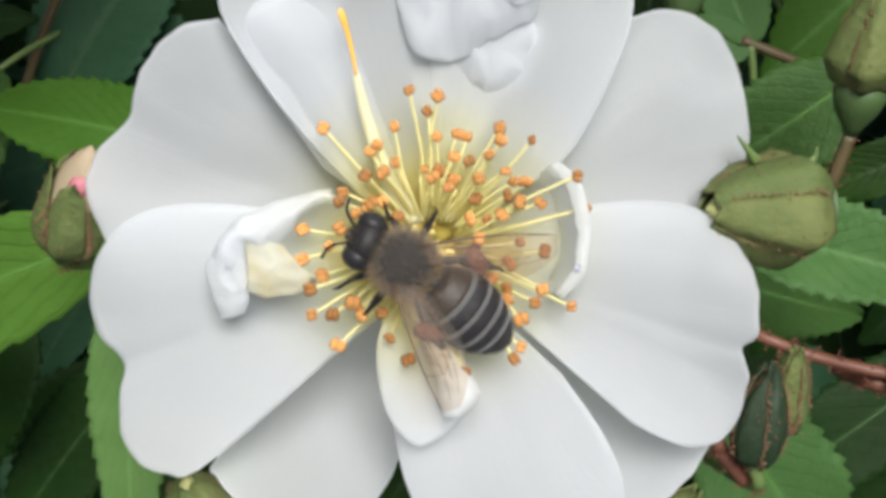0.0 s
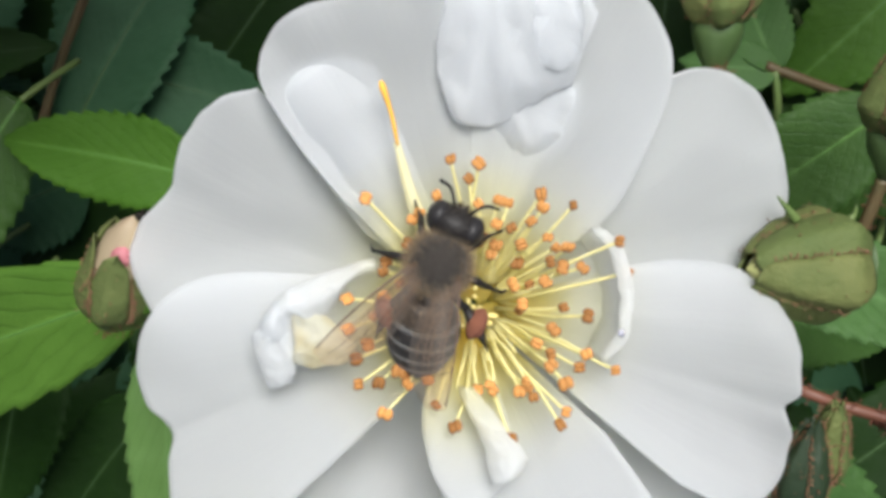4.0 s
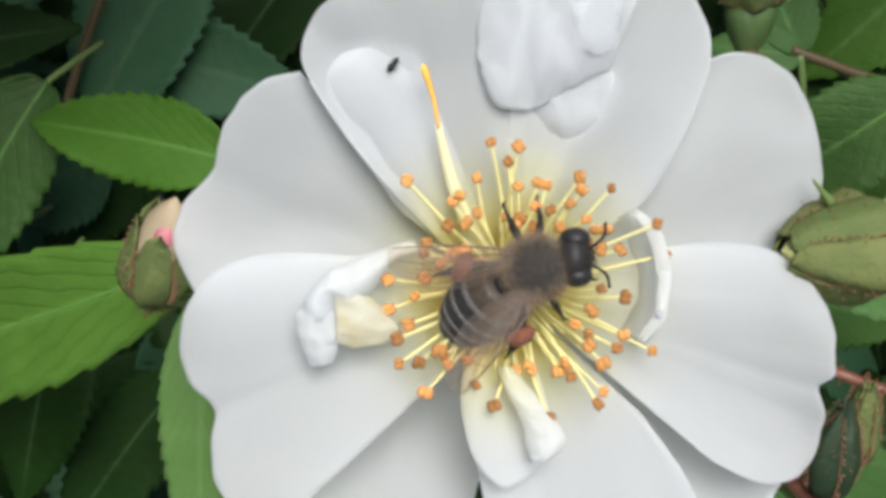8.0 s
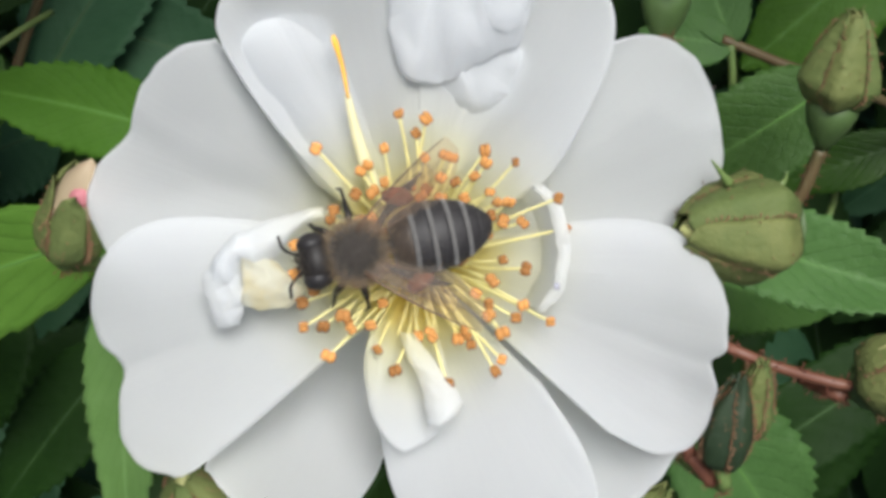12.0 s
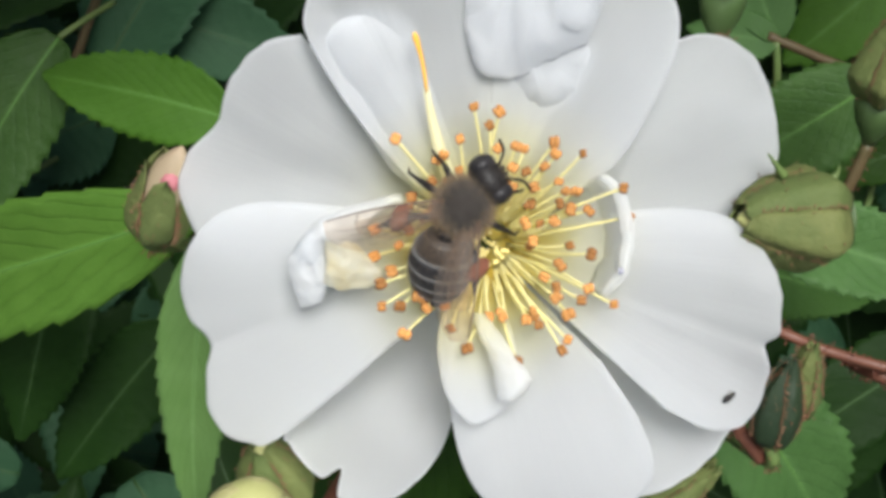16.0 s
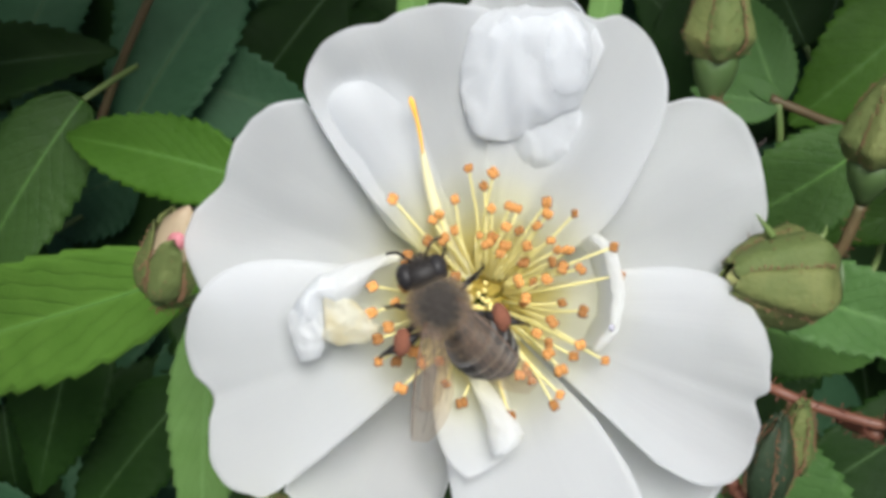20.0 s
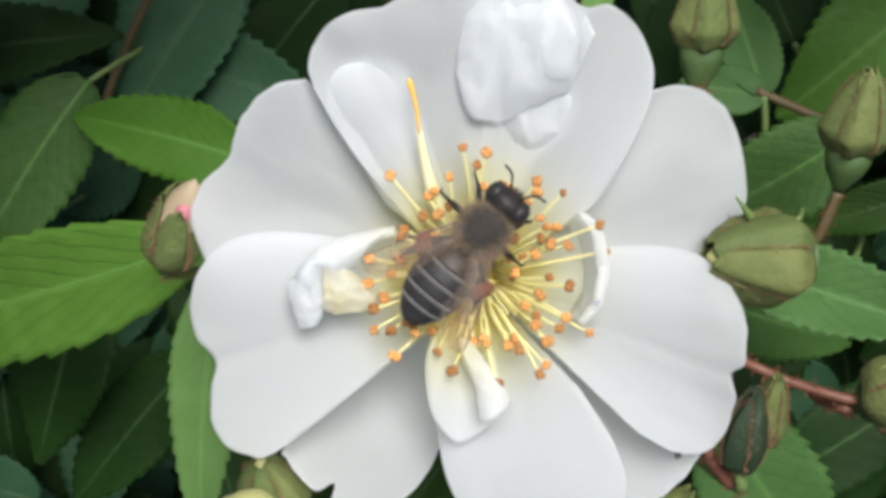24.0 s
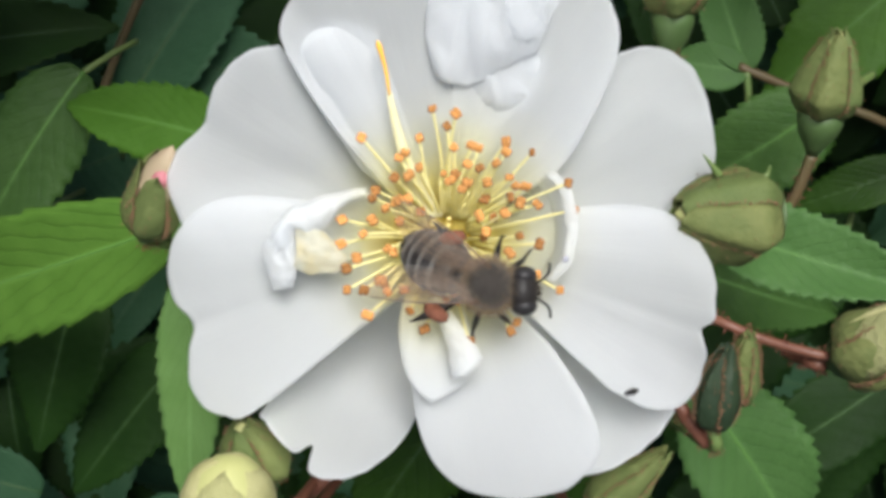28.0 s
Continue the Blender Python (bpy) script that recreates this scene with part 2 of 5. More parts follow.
EYE = plain("black_eye", (0.012, 0.011, 0.012), (0.026, 0.024, 0.024), 1500, 0.5, spec=0.3)
BROWN_CHITIN = plain("dark_brown_chitin", (0.011, 0.010, 0.0105), (0.025, 0.0225, 0.023), 1100, 0.58, relief=0.5)
BAND = plain("pale_hair_band", (0.062, 0.060, 0.058), (0.120, 0.116, 0.110), 2200, 0.85, sheen=0.3)
FUR = plain("tan_fur", (0.13, 0.088, 0.048), (0.26, 0.185, 0.105), 1300, 0.85, sheen=0.3)
FUR_BACK = plain("olive_brown_fur", (0.020, 0.016, 0.011), (0.060, 0.046, 0.030), 900, 0.85, sheen=0.2)
FUR_HEAD = plain("brown_face_fur", (0.030, 0.022, 0.015), (0.105, 0.078, 0.050), 1300, 0.85, sheen=0.2)
FUR_DARK = plain("dark_fur", (0.013, 0.010, 0.008), (0.034, 0.026, 0.019), 1300, 0.85, sheen=0.3)
AMBER = plain("amber_chitin", (0.018, 0.012, 0.008), (0.042, 0.028, 0.017), 900, 0.55, sheen=0.2)
POLLEN = plain("rust_pollen", (0.155, 0.052, 0.030), (0.26, 0.098, 0.054), 1800, 0.85, relief=0.9, depth=0.0003)
WING = wing_material()
VEIN = plain("brown_wing_vein", (0.09, 0.05, 0.03), (0.13, 0.08, 0.05), 900, 0.4)
SOIL = plain("dark_soil", (0.010, 0.009, 0.006), (0.024, 0.019, 0.013), 60, 0.95, relief=0.9, depth=0.006)


# ---- building helpers ----
def part(name, bm, material, parent, label="", smooth=True):
    me = bpy.data.meshes.new(name)
    bm.to_mesh(me)
    bm.free()
    me.transform(Matrix.Scale(MM, 4))
    if smooth:
        me.polygons.foreach_set("use_smooth", [True] * len(me.polygons))
    me.materials.append(material)
    ob = new(name, me)
    if parent:
        ob.parent = parent
    if label:
        ob["label"] = label
    return ob


def shared(name, me, parent, m):
    """One more object on a mesh that is there already."""
    ob = new(name, me)
    ob.parent, ob.matrix_basis = parent, m
    return ob


def empty(name, place=(0, 0, 0)):
    ob = new(name)
    ob.empty_display_size = 0.002
    ob.location = Vector(place) * MM
    return ob


def spline(values, x):
    """A smooth curve through evenly spaced values, x from 0 to 1."""
    n = len(values) - 1
    f = min(max(x, 0.0), 1.0) * n
    i = min(int(f), n - 1)
    t = f - i
    p0, p1, p2, p3 = (values[min(max(i + k, 0), n)] for k in (-1, 0, 1, 2))
    return p1 + 0.5 * t * (p2 - p0 + t * (2 * p0 - 5 * p1 + 4 * p2 - p3 + t * (3 * (p1 - p2) + p3 - p0)))


def tube(bm, points, radii, sides=6, cap=True):
    """A round tapered tube along points."""
    pts = [Vector(p) for p in points]
    rings, side = [], None
    for i, p in enumerate(pts):
        d = (pts[min(i + 1, len(pts) - 1)] - pts[max(i - 1, 0)]).normalized()
        if side is None:
            side = d.orthogonal().normalized()
        side = (side - d * side.dot(d)).normalized()
        other = d.cross(side)
        r = radii[i] if isinstance(radii, (list, tuple)) else radii
        rings.append([bm.verts.new(p + r * (math.cos(a) * side + math.sin(a) * other)) for a in (2 * math.pi * k / sides for k in range(sides))])
    for a, b in zip(rings, rings[1:]):
        for k in range(sides):
            bm.faces.new((a[k], a[(k + 1) % sides], b[(k + 1) % sides], b[k]))
    if cap:
        bm.faces.new(rings[0][::-1])
        bm.faces.new(rings[-1])
    return bm


def bend_line(points, steps=10):
    """A smooth line through a few points."""
    return [Vector(tuple(spline([p[k] for p in points], i / steps) for k in range(3))) for i in range(steps + 1)]


def lathe(bm, start, axis, profile, sides=16, squash=1.0, up=(0, 0, 1), wobble=0.0, seed=0):
    """A body of revolution: profile rows are (along, radius); squash flattens it along up."""
    axis = Vector(axis).normalized()
    upv = Vector(up)
    upv = (upv - axis * upv.dot(axis)).normalized()
    side = axis.cross(upv)
    rings = []
    for s, r in profile:
        ring = []
        for k in range(sides):
            a = 2 * math.pi * k / sides
            p = Vector(start) + axis * s + r * (math.cos(a) * side + squash * math.sin(a) * upv)
            if wobble:
                p += wobble * noise.noise_vector(p * 0.8 + Vector((seed, 0, 0)))
            ring.append(bm.verts.new(p))
        rings.append(ring)
    for a, b in zip(rings, rings[1:]):
        for k in range(sides):
            bm.faces.new((a[k], a[(k + 1) % sides], b[(k + 1) % sides], b[k]))
    bm.faces.new(rings[0][::-1])
    bm.faces.new(rings[-1])
    return bm


def oval(length, width, n=9, power=0.5):
    """The profile of an egg-like body, for lathe."""
    return [(length * i / n, max(0.02, width / 2 * (4 * (i / n) * (1 - i / n)) ** power)) for i in range(n + 1)]


def sheet(bm, fn, nu, nv):
    """A grid fn(u, v) with u and v from 0 to 1, mapped with (u, v)."""
    uv = bm.loops.layers.uv.verify()
    grid = [[bm.verts.new(fn(i / nu, j / nv)) for i in range(nu + 1)] for j in range(nv + 1)]
    for j in range(nv):
        for i in range(nu):
            face = bm.faces.new((grid[j][i], grid[j][i + 1], grid[j + 1][i + 1], grid[j + 1][i]))
            for loop, (a, b) in zip(face.loops, ((i, j), (i + 1, j), (i + 1, j + 1), (i, j + 1))):
                loop[uv].uv = (a / nu, b / nv)
    return bm


# ---- the ground, far below the leaves ----
def build_ground():
    bm = bmesh.new()
    n, size = 40, 60000.0
    coords = [size * math.copysign(abs(2 * i / n - 1) ** 3, 2 * i / n - 1) for i in range(n + 1)]
    sheet(bm, lambda u, v: Vector((coords[round(u * n)], coords[round(v * n)], -420 + 6 * noise.noise(Vector((coords[round(u * n)], coords[round(v * n)], 0)) * 0.02))), n, n)
    tagged(part("ground", bm, SOIL, None), "dark bare garden soil beneath the rose bush", "ground", kind="structure")


build_ground()

# ---- the rose bush: canes, leaf stalks and leaflets ----
bush = tagged(empty("rose_bush", (0, 0, -420)), "leafy rose bush with dark green serrated leaves", "rose bush")
BUSH_ORIGIN = Vector((0, 0, -420))


def in_bush(ob):
    ob.location = -BUSH_ORIGIN * MM
    return ob


def leaf_blade(base, tip, width, fold=0.35, droop=0.10, twist=0.0, teeth=15, seed=0):
    """A serrated leaflet from base to tip, folded along its midrib; the wide middle lies nearer the base."""
    rnd = random.Random(seed)
    b, t = Vector(base), Vector(tip)
    d = t - b
    size = d.length
    d.normalize()
    side = d.cross(Vector((0, 0, 1))).normalized()
    side = (Matrix.Rotation(radians(twist), 3, d) @ side)
    up = side.cross(d)
    wave = rnd.uniform(0, 6)
    nv = 3 * teeth

    def middle(v):
        return b + d * size * v + up * size * droop * (1 - (2 * v - 1) ** 2) + side * size * 0.02 * math.sin(3 * v + wave)

    def place(u, v):
        x = 2 * u - 1
        half = width / 2 * min(1.0, 1.02 * math.sin(math.pi * min(1, v * 0.98 + 0.02) ** 0.70) ** 0.80)
        tooth = (v * teeth) % 1.0
        edge = half * (1 - 0.13 * (1 - tooth) * (v < 0.97)) + 0.02
        w = x * edge
        lift = abs(x) * edge * fold + 0.05 * width * math.sin(9 * v + wave) * abs(x) ** 2
        lift += 0.048 * width * math.sin(2 * math.pi * (v * 11 - abs(x) * 3.4)) * abs(x) * (1 - abs(x))
        forward = abs(x) ** 3 * tooth * size / teeth * 0.5
        return middle(v) + side * w + up * lift + d * forward * 0.6

    bm = bmesh.new()
    sheet(bm, place, 12, nv)
    uv = bm.loops.layers.uv.verify()
    for face in bm.faces:
        for loop in face.loops:
            loop[uv].uv.x = 2 * loop[uv].uv.x - 1
    rib = bmesh.new()
    line = [middle(i / 12) - up * 0.08 for i in range(13)]
    tube(rib, line, [0.011 * width * (1.1 - i / 12) + 0.05 for i in range(13)], 6)
    return bm, rib, line


def add_leaf(base, tip, width, tone, fold, droop, twist, seed, stalk=None, label=""):
    bm, rib, line = leaf_blade(base, tip, width, fold, droop, twist, seed=seed)
    blade = in_bush(part("leaf", bm, LEAF[tone], bush, label))
    thick = blade.modifiers.new("thickness", "SOLIDIFY")
    thick.thickness, thick.offset = 0.00018, -1
    midrib = part("midrib", rib, RIB_DARK if tone in ("dark", "blue", "mid") else RIB_SOFT, blade)
    if stalk:
        st = bmesh.new()
        tube(st, bend_line([line[0], (Vector(base) + Vector(stalk)) / 2 + Vector((0, 0, 1.5)), stalk], 8), [0.45] * 9, 7)
        part("leaf_stalk", st, GREEN_STEM, blade)
    return blade


TONES = {
    "bright": "fresh light green serrated rose leaf",
    "soft": "soft grey-green serrated rose leaf",
    "light": "light yellowish green serrated rose leaf",
    "fresh": "clear green serrated rose leaf",
    "mid": "mid-green serrated rose leaf",
    "pale": "grey-green veined rose leaf with serrated edge",
    "dark": "deep green rose leaf with the bush's shade put into its colour",
    "blue": "bluish green rose leaf deep in the bush",
}
LEFT_LEAVES = [
    ((-28.6, 3.3, -22.0), (-84.2, -14.9, -62.0), 14.9, 'bright'),
    ((-28.6, 13.0, -54.0), (-54.3, 20.0, -62.0), 11.8, 'fresh'),
    ((-26.4, -0.1, -24.0), (-28.4, -30.7, -34.0), 8.4, 'light'),
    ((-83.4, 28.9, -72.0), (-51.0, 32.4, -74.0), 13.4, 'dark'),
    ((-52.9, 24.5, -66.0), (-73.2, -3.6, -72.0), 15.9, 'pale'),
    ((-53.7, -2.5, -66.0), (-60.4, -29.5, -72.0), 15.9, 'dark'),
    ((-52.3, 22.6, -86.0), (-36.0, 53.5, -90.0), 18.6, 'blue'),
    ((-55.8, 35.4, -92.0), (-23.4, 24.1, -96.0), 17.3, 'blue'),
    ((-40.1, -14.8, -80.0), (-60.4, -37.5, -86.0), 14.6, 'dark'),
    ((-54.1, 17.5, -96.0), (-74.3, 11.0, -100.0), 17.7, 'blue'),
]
RIGHT_LEAVES = [
    ((39.0, 15.8, -24.0), (24.3, 6.3, -34.0), 11.0, 'pale'),
    ((34.2, 22.2, -43.0), (31.2, 36.5, -48.0), 7.7, 'soft'),
    ((34.5, 22.1, -43.0), (24.6, 24.1, -45.0), 6.3, 'soft'),
    ((62.4, 39.7, -60.0), (41.2, 22.9, -66.0), 17.0, 'fresh'),
    ((25.3, 2.4, -16.0), (43.7, -4.3, -8.0), 8.8, 'soft'),
    ((25.7, -2.0, -32.0), (44.3, -6.3, -40.0), 9.7, 'pale'),
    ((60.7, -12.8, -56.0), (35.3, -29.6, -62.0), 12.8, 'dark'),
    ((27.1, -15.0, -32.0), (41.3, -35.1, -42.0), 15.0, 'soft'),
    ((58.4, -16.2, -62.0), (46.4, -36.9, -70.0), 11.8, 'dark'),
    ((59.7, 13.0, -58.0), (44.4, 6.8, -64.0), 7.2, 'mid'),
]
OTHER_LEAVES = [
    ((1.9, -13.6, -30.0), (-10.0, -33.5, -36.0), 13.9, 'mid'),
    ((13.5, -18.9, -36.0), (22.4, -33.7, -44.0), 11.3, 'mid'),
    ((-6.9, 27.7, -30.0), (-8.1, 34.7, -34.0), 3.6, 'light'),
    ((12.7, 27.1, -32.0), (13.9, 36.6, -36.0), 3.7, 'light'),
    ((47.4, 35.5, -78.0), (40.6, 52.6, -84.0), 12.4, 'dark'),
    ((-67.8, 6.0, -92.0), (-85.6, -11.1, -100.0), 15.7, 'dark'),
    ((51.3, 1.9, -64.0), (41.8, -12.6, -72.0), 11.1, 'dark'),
    ((41.0, 10.7, -70.0), (56.1, 28.8, -76.0), 12.3, 'mid'),
]
LEAVES = LEFT_LEAVES + RIGHT_LEAVES + OTHER_LEAVES
FOLDS = [0.10, 0.12, 0.10, 0.15, 0.1, 0.1, 0.12, 0.1, 0.1, 0.1, 0.14, 0.3, 0.16, 0.12, 0.42, 0.12, 0.1, 0.16, 0.12, 0.2, 0.1, 0.1, 0.1, 0.1, 0.1, 0.1, 0.1, 0.1]
CANE = Vector((4, -6, -110))


def build_leaves():
    for k, (base, tip, width, tone) in enumerate(LEAVES):
        b = Vector(base)
        away = (b - Vector(tip)).normalized()
        end = b + away * 8 + Vector((0, 0, -9))
        add_leaf(base, tip, width, tone, FOLDS[k], 0.05, ((k * 37) % 11 - 5) * 1.2, k, tuple(end), TONES[tone])
    # deeper leaves that close the bush behind the flower
    rnd = random.Random(5)
    k = 0
    for low, high in ((-118, -100), (-150, -122), (-185, -152), (-225, -190)):
        for row in range(9):
            for col in range(13):
                k += 1
                x, y = -108 + 18 * (col + rnd.uniform(-0.4, 0.4)), -72 + 18 * (row + rnd.uniform(-0.4, 0.4))
                z, a, size = rnd.uniform(low, high), rnd.uniform(0, 2 * math.pi), rnd.uniform(25, 38)
                tip = (x + size * math.cos(a), y + size * math.sin(a), z + rnd.uniform(-10, 4))
                if low > -120 and rnd.random() < 0.3:
                    continue
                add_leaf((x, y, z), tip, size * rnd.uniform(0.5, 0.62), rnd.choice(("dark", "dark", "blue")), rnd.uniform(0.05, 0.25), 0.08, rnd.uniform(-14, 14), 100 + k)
    # unseen ring of leaves, level with the flower, added to shade the deeper ones
    for k in range(150):
        a = 2 * math.pi * k / 150 + rnd.uniform(-0.04, 0.04)
        far = rnd.uniform(0.80, 1.6)
        x, y, z = 84 * far * math.cos(a), 62 * far * math.sin(a), rnd.uniform(-6, 14) if far < 0.95 else rnd.uniform(-50, 5)
        b = a + rnd.uniform(-1.2, 1.2)
        size = rnd.uniform(26, 36)
        base, tip = (x, y, z), (x + size * math.cos(b), y + size * math.sin(b), z + rnd.uniform(-10, 6))
        add_leaf(base, tip, size * 0.6, rnd.choice(("mid", "bright", "dark")), rnd.uniform(0.05, 0.25), 0.08, rnd.uniform(-14, 14), 900 + k)


build_leaves()


def stem_part(name, points, radius, material, label="", glands=0, seed=0, parent=None, taper=1.0):
    """A stalk through a few points, with stalked red glands along it where the rose bears them."""
    line = bend_line(points, 6 * (len(points) - 1))
    bm = bmesh.new()
    n = len(line) - 1
    tube(bm, line, [radius * (1 + (taper - 1) * i / n) * (1 + 0.05 * math.sin(2.1 * i)) for i in range(n + 1)], 10)
    st = part(name, bm, material, parent or bush, label)
    if not parent:
        in_bush(st)
    if glands:
        rnd = random.Random(seed)
        gm = bmesh.new()
        for _ in range(glands):
            i = rnd.randrange(n)
            p = line[i].lerp(line[i + 1], rnd.random())
            d = (line[i + 1] - line[i]).normalized()
            out = d.orthogonal().normalized()
            out.rotate(Matrix.Rotation(rnd.uniform(0, 2 * math.pi), 3, d))
            tall = radius + rnd.uniform(0.18, 0.5)
            tube(gm, [p + out * radius * 0.8, p + out * tall], [0.045, 0.03], 4)
            lathe(gm, p + out * (tall - 0.04), out, [(0, 0.03), (0.06, 0.085), (0.13, 0.03)], 5)
        tagged(part("gland_hairs", gm, GLAND, st), kind="stuff")
    return st


def build_canes():
    stem_part("cane", [(0, 0, -422), (6, 4, -300), (2, -8, -200), CANE, (2, -2, -60)], 3.2, GREEN_STEM, "green main cane of the bush", taper=0.5)
    stem_part("cane", [(20, -14, -422), (30, -10, -250), (40, 2, -120), (36, 0, -60)], 2.6, GREEN_STEM, taper=0.5)
    stem_part("cane", [(-20, 10, -422), (-40, 14, -250), (-58, 20, -120), (-57.3, 21.6, -84)], 2.4, GREEN_STEM, taper=0.5)
    stem_part("leaf_stalk", [(33.4, 22.8, -43), (39.9, 20.4, -44), (54.8, 15.4, -48), (62, 10, -70)], 0.55, BROWN_STEM, "orange-brown leaf stalk")
    stem_part("side_stem", [(-46, 44, -76), (-52.4, 32.3, -80), (-57.3, 21.6, -84)], 0.7, BROWN_STEM)
    stem_part("side_stem", [(-8, -18, -40), (-11, -22.2, -20), (-14.6, -26.1, -22), (-18, -30, -40)], 0.7, RED_STEM, "red-brown stem")
    stem_part("side_stem", [(14, -4, -30), (21.3, -5.9, -3), (26.7, -8, 0), (32.6, -9.4, 1), (36, -9, -8)], 0.43, RED_STEM, "red stem with glandular hairs", 90, 3)
    stem_part("side_stem", [(14, -8, -20), (19.6, -13.2, -4), (21, -15.1, -3), (22.9, -17.4, -4)], 0.6, RED_STEM, "red stem stub with glandular hairs", 70, 4)


build_canes()


# ---- rose buds ----
def build_bud(base, apex, width, label, style="green", stem=(), sepal_tips=0.25, hip=2.6, turn=0.0, seed=0, tails=(), blunt=0.5):
    """A bud wrapped in five pointed sepals over a green hip, on a stalk with red glands."""
    rnd = random.Random(seed)
    b, a = Vector(base), Vector(apex)
    axis = a - b
    size = axis.length
    axis.normalize()
    thing = tagged(empty("rose_bud", base), label, "rose bud", "rose buds")
    o = -b * MM

    def add(name, bm, material, lab=""):
        p = part(name, bm, material, thing, lab)
        p.location = o
        return p

    core = {"green": BUD_YELLOW, "yellow": BUD_YELLOW, "pink": BUD_PINK, "dark": BUD_YELLOW}[style]
    fat = 0.80 if style in ("green", "dark") else 0.97
    n = 12
    prof = [(size * i / n, max(0.03, width / 2 * fat * (max(0.0, math.sin(math.pi * (0.12 + 0.88 * i / n) ** 0.75))) ** 0.65)) for i in range(n + 1)]
    bm = bmesh.new()
    if style in ("green", "dark"):
        prof = [(a * 1.02, r * 0.86) for a, r in prof]
    elif style == "yellow":
        prof = [(a, width / 2 * fat * max(0.04, 1 - abs(2 * (0.08 + 0.92 * a / size) - 1) ** 2.6) ** 0.5) for a, r in prof]
    lathe(bm, b, axis, prof, 16, wobble=0.15, seed=seed)
    add("petal_core", bm, core, "cream bud petals" if style != "pink" else "pink and cream bud petals")
    if style == "pink":
        bm = bmesh.new()
        lathe(bm, b + axis * size * 0.48 + Vector((0.25, -0.2, width * 0.27)), axis, oval(size * 0.24, width * 0.36, 8), 10)
        add("petal_tip", bm, BUD_ROSE, "deep pink petal tip")
    side = axis.orthogonal().normalized()
    if turn is None:  # the seam of two sepals faces upwards
        side = (Vector((0, 0, 1)) - axis * axis.z).normalized()
        side.rotate(Matrix.Rotation(math.pi / 5, 3, axis))
    else:
        side.rotate(Matrix.Rotation(radians(turn), 3, axis))
    for k in range(4 if style == "yellow" else 0):  # outer petals wrapped round one another, each with a free edge
        def wrapped(u, v, k=k):
            f = 0.06 + 0.93 * v
            r = width / 2 * fat * max(0.04, 1 - abs(2 * (0.08 + 0.92 * f) - 1) ** 2.6) ** 0.5
            x = k * math.pi / 2 + 1.05 * math.pi * (u - 0.5) * (1 - 0.35 * v ** 3)
            r += 0.08 + 0.07 * width * u * math.sin(math.pi * min(1.0, 0.2 + 0.8 * v)) ** 0.5
            p = b + axis * size * (f - 0.10 * v * abs(2 * u - 1) ** 2) + r * (math.cos(x) * side + math.sin(x) * axis.cross(side))
            return p + 0.10 * noise.noise_vector(p * 0.7 + Vector((seed, k, 3)))

        bm = bmesh.new()
        sheet(bm, wrapped, 16, 16)
        wrap = add("bud_petal", bm, BUD_PETAL, "cream petal with a rosy edge")
        wrap.modifiers.new("thickness", "SOLIDIFY").thickness = 0.00018
    reach = {"yellow": 0.72, "pink": 0.50}.get(style, 1.0)
    for k in range(5):
        s = side.copy()
        s.rotate(Matrix.Rotation(2 * math.pi * k / 5, 3, axis))
        w = axis.cross(s)
        tip_out = rnd.uniform(0.0, 0.12)

        def place(u, v, s=s, w=w, tip_out=tip_out, k=k):
            f = min(1.0, v * reach * 1.02)
            if style == "green":
                r = width / 2 * min(1.0, 0.5 + f / 0.5) * max(0.03, 1 - f) ** blunt
                spread = 1.32 * math.pi / 5 * (1 if v < 0.92 else max(0.0, 1 - (v - 0.92) / 0.08) ** 0.6)
            else:
                r = width / 2 * max(0.06, math.sin(math.pi * min(0.985, 0.12 + 0.88 * f) ** 0.75)) ** 0.65
                spread = 1.22 * (1 - v) ** 0.28 * math.pi / 5 * 1.25
            x = (2 * u - 1) * spread
            keel = 0.13 * width * (1 - abs(2 * u - 1)) ** 1.5 * (1 - v) ** 0.5
            p = b + axis * size * f + (r + 0.06 + 0.05 * (k % 3) + 0.3 * (u - 0.5) + keel) * (math.cos(x) * s + math.sin(x) * w)
            p += 0.12 * noise.noise_vector(p * 0.8 + Vector((seed, k, 0)))
            if v > 0.82:
                p += (axis * sepal_tips + s * tip_out * 0.35) * (v - 0.82) / 0.18 * size * 0.5
            return p

        bm = bmesh.new()
        sheet(bm, place, 12, 18)
        sepal = add("sepal", bm, SEPAL_SHADE if style == "dark" else SEPAL)
        thick = sepal.modifiers.new("thickness", "SOLIDIFY")
        thick.thickness = 0.0002
        # red glands fringe the sepal's edge
        gm = bmesh.new()
        for j in range(28 if width > 3 else 10):
            v = 0.05 + 0.85 * (j + 0.5 * rnd.random()) / (28 if width > 3 else 10)
            for u in (0.0, 1.0):
                p = place(u, v)
                q = p + (p - place(0.5, v)).normalized() * rnd.uniform(0.15, 0.5) + s * 0.35 * rnd.random()
                tube(gm, [p, q], [0.045, 0.085], 4)
        for _ in range(12):
            u, v = rnd.random(), rnd.random() ** 1.2
            p = place(u, v)
            q = p + (p - (b + axis * (p - b).dot(axis))).normalized() * rnd.uniform(0.15, 0.42)
            tube(gm, [p, q], [0.022, 0.05], 4)
        fringe = part("gland_fringe", gm, SEPAL_RED, sepal)
        tagged(fringe, kind="stuff")
    for tail in tails:
        bm = bmesh.new()
        tube(bm, bend_line(tail, 8), [0.42, 0.38, 0.33, 0.28, 0.22, 0.18, 0.14, 0.10, 0.05], 6)
        add("sepal_tip", bm, GREEN_STEM, "narrow curved sepal tip")
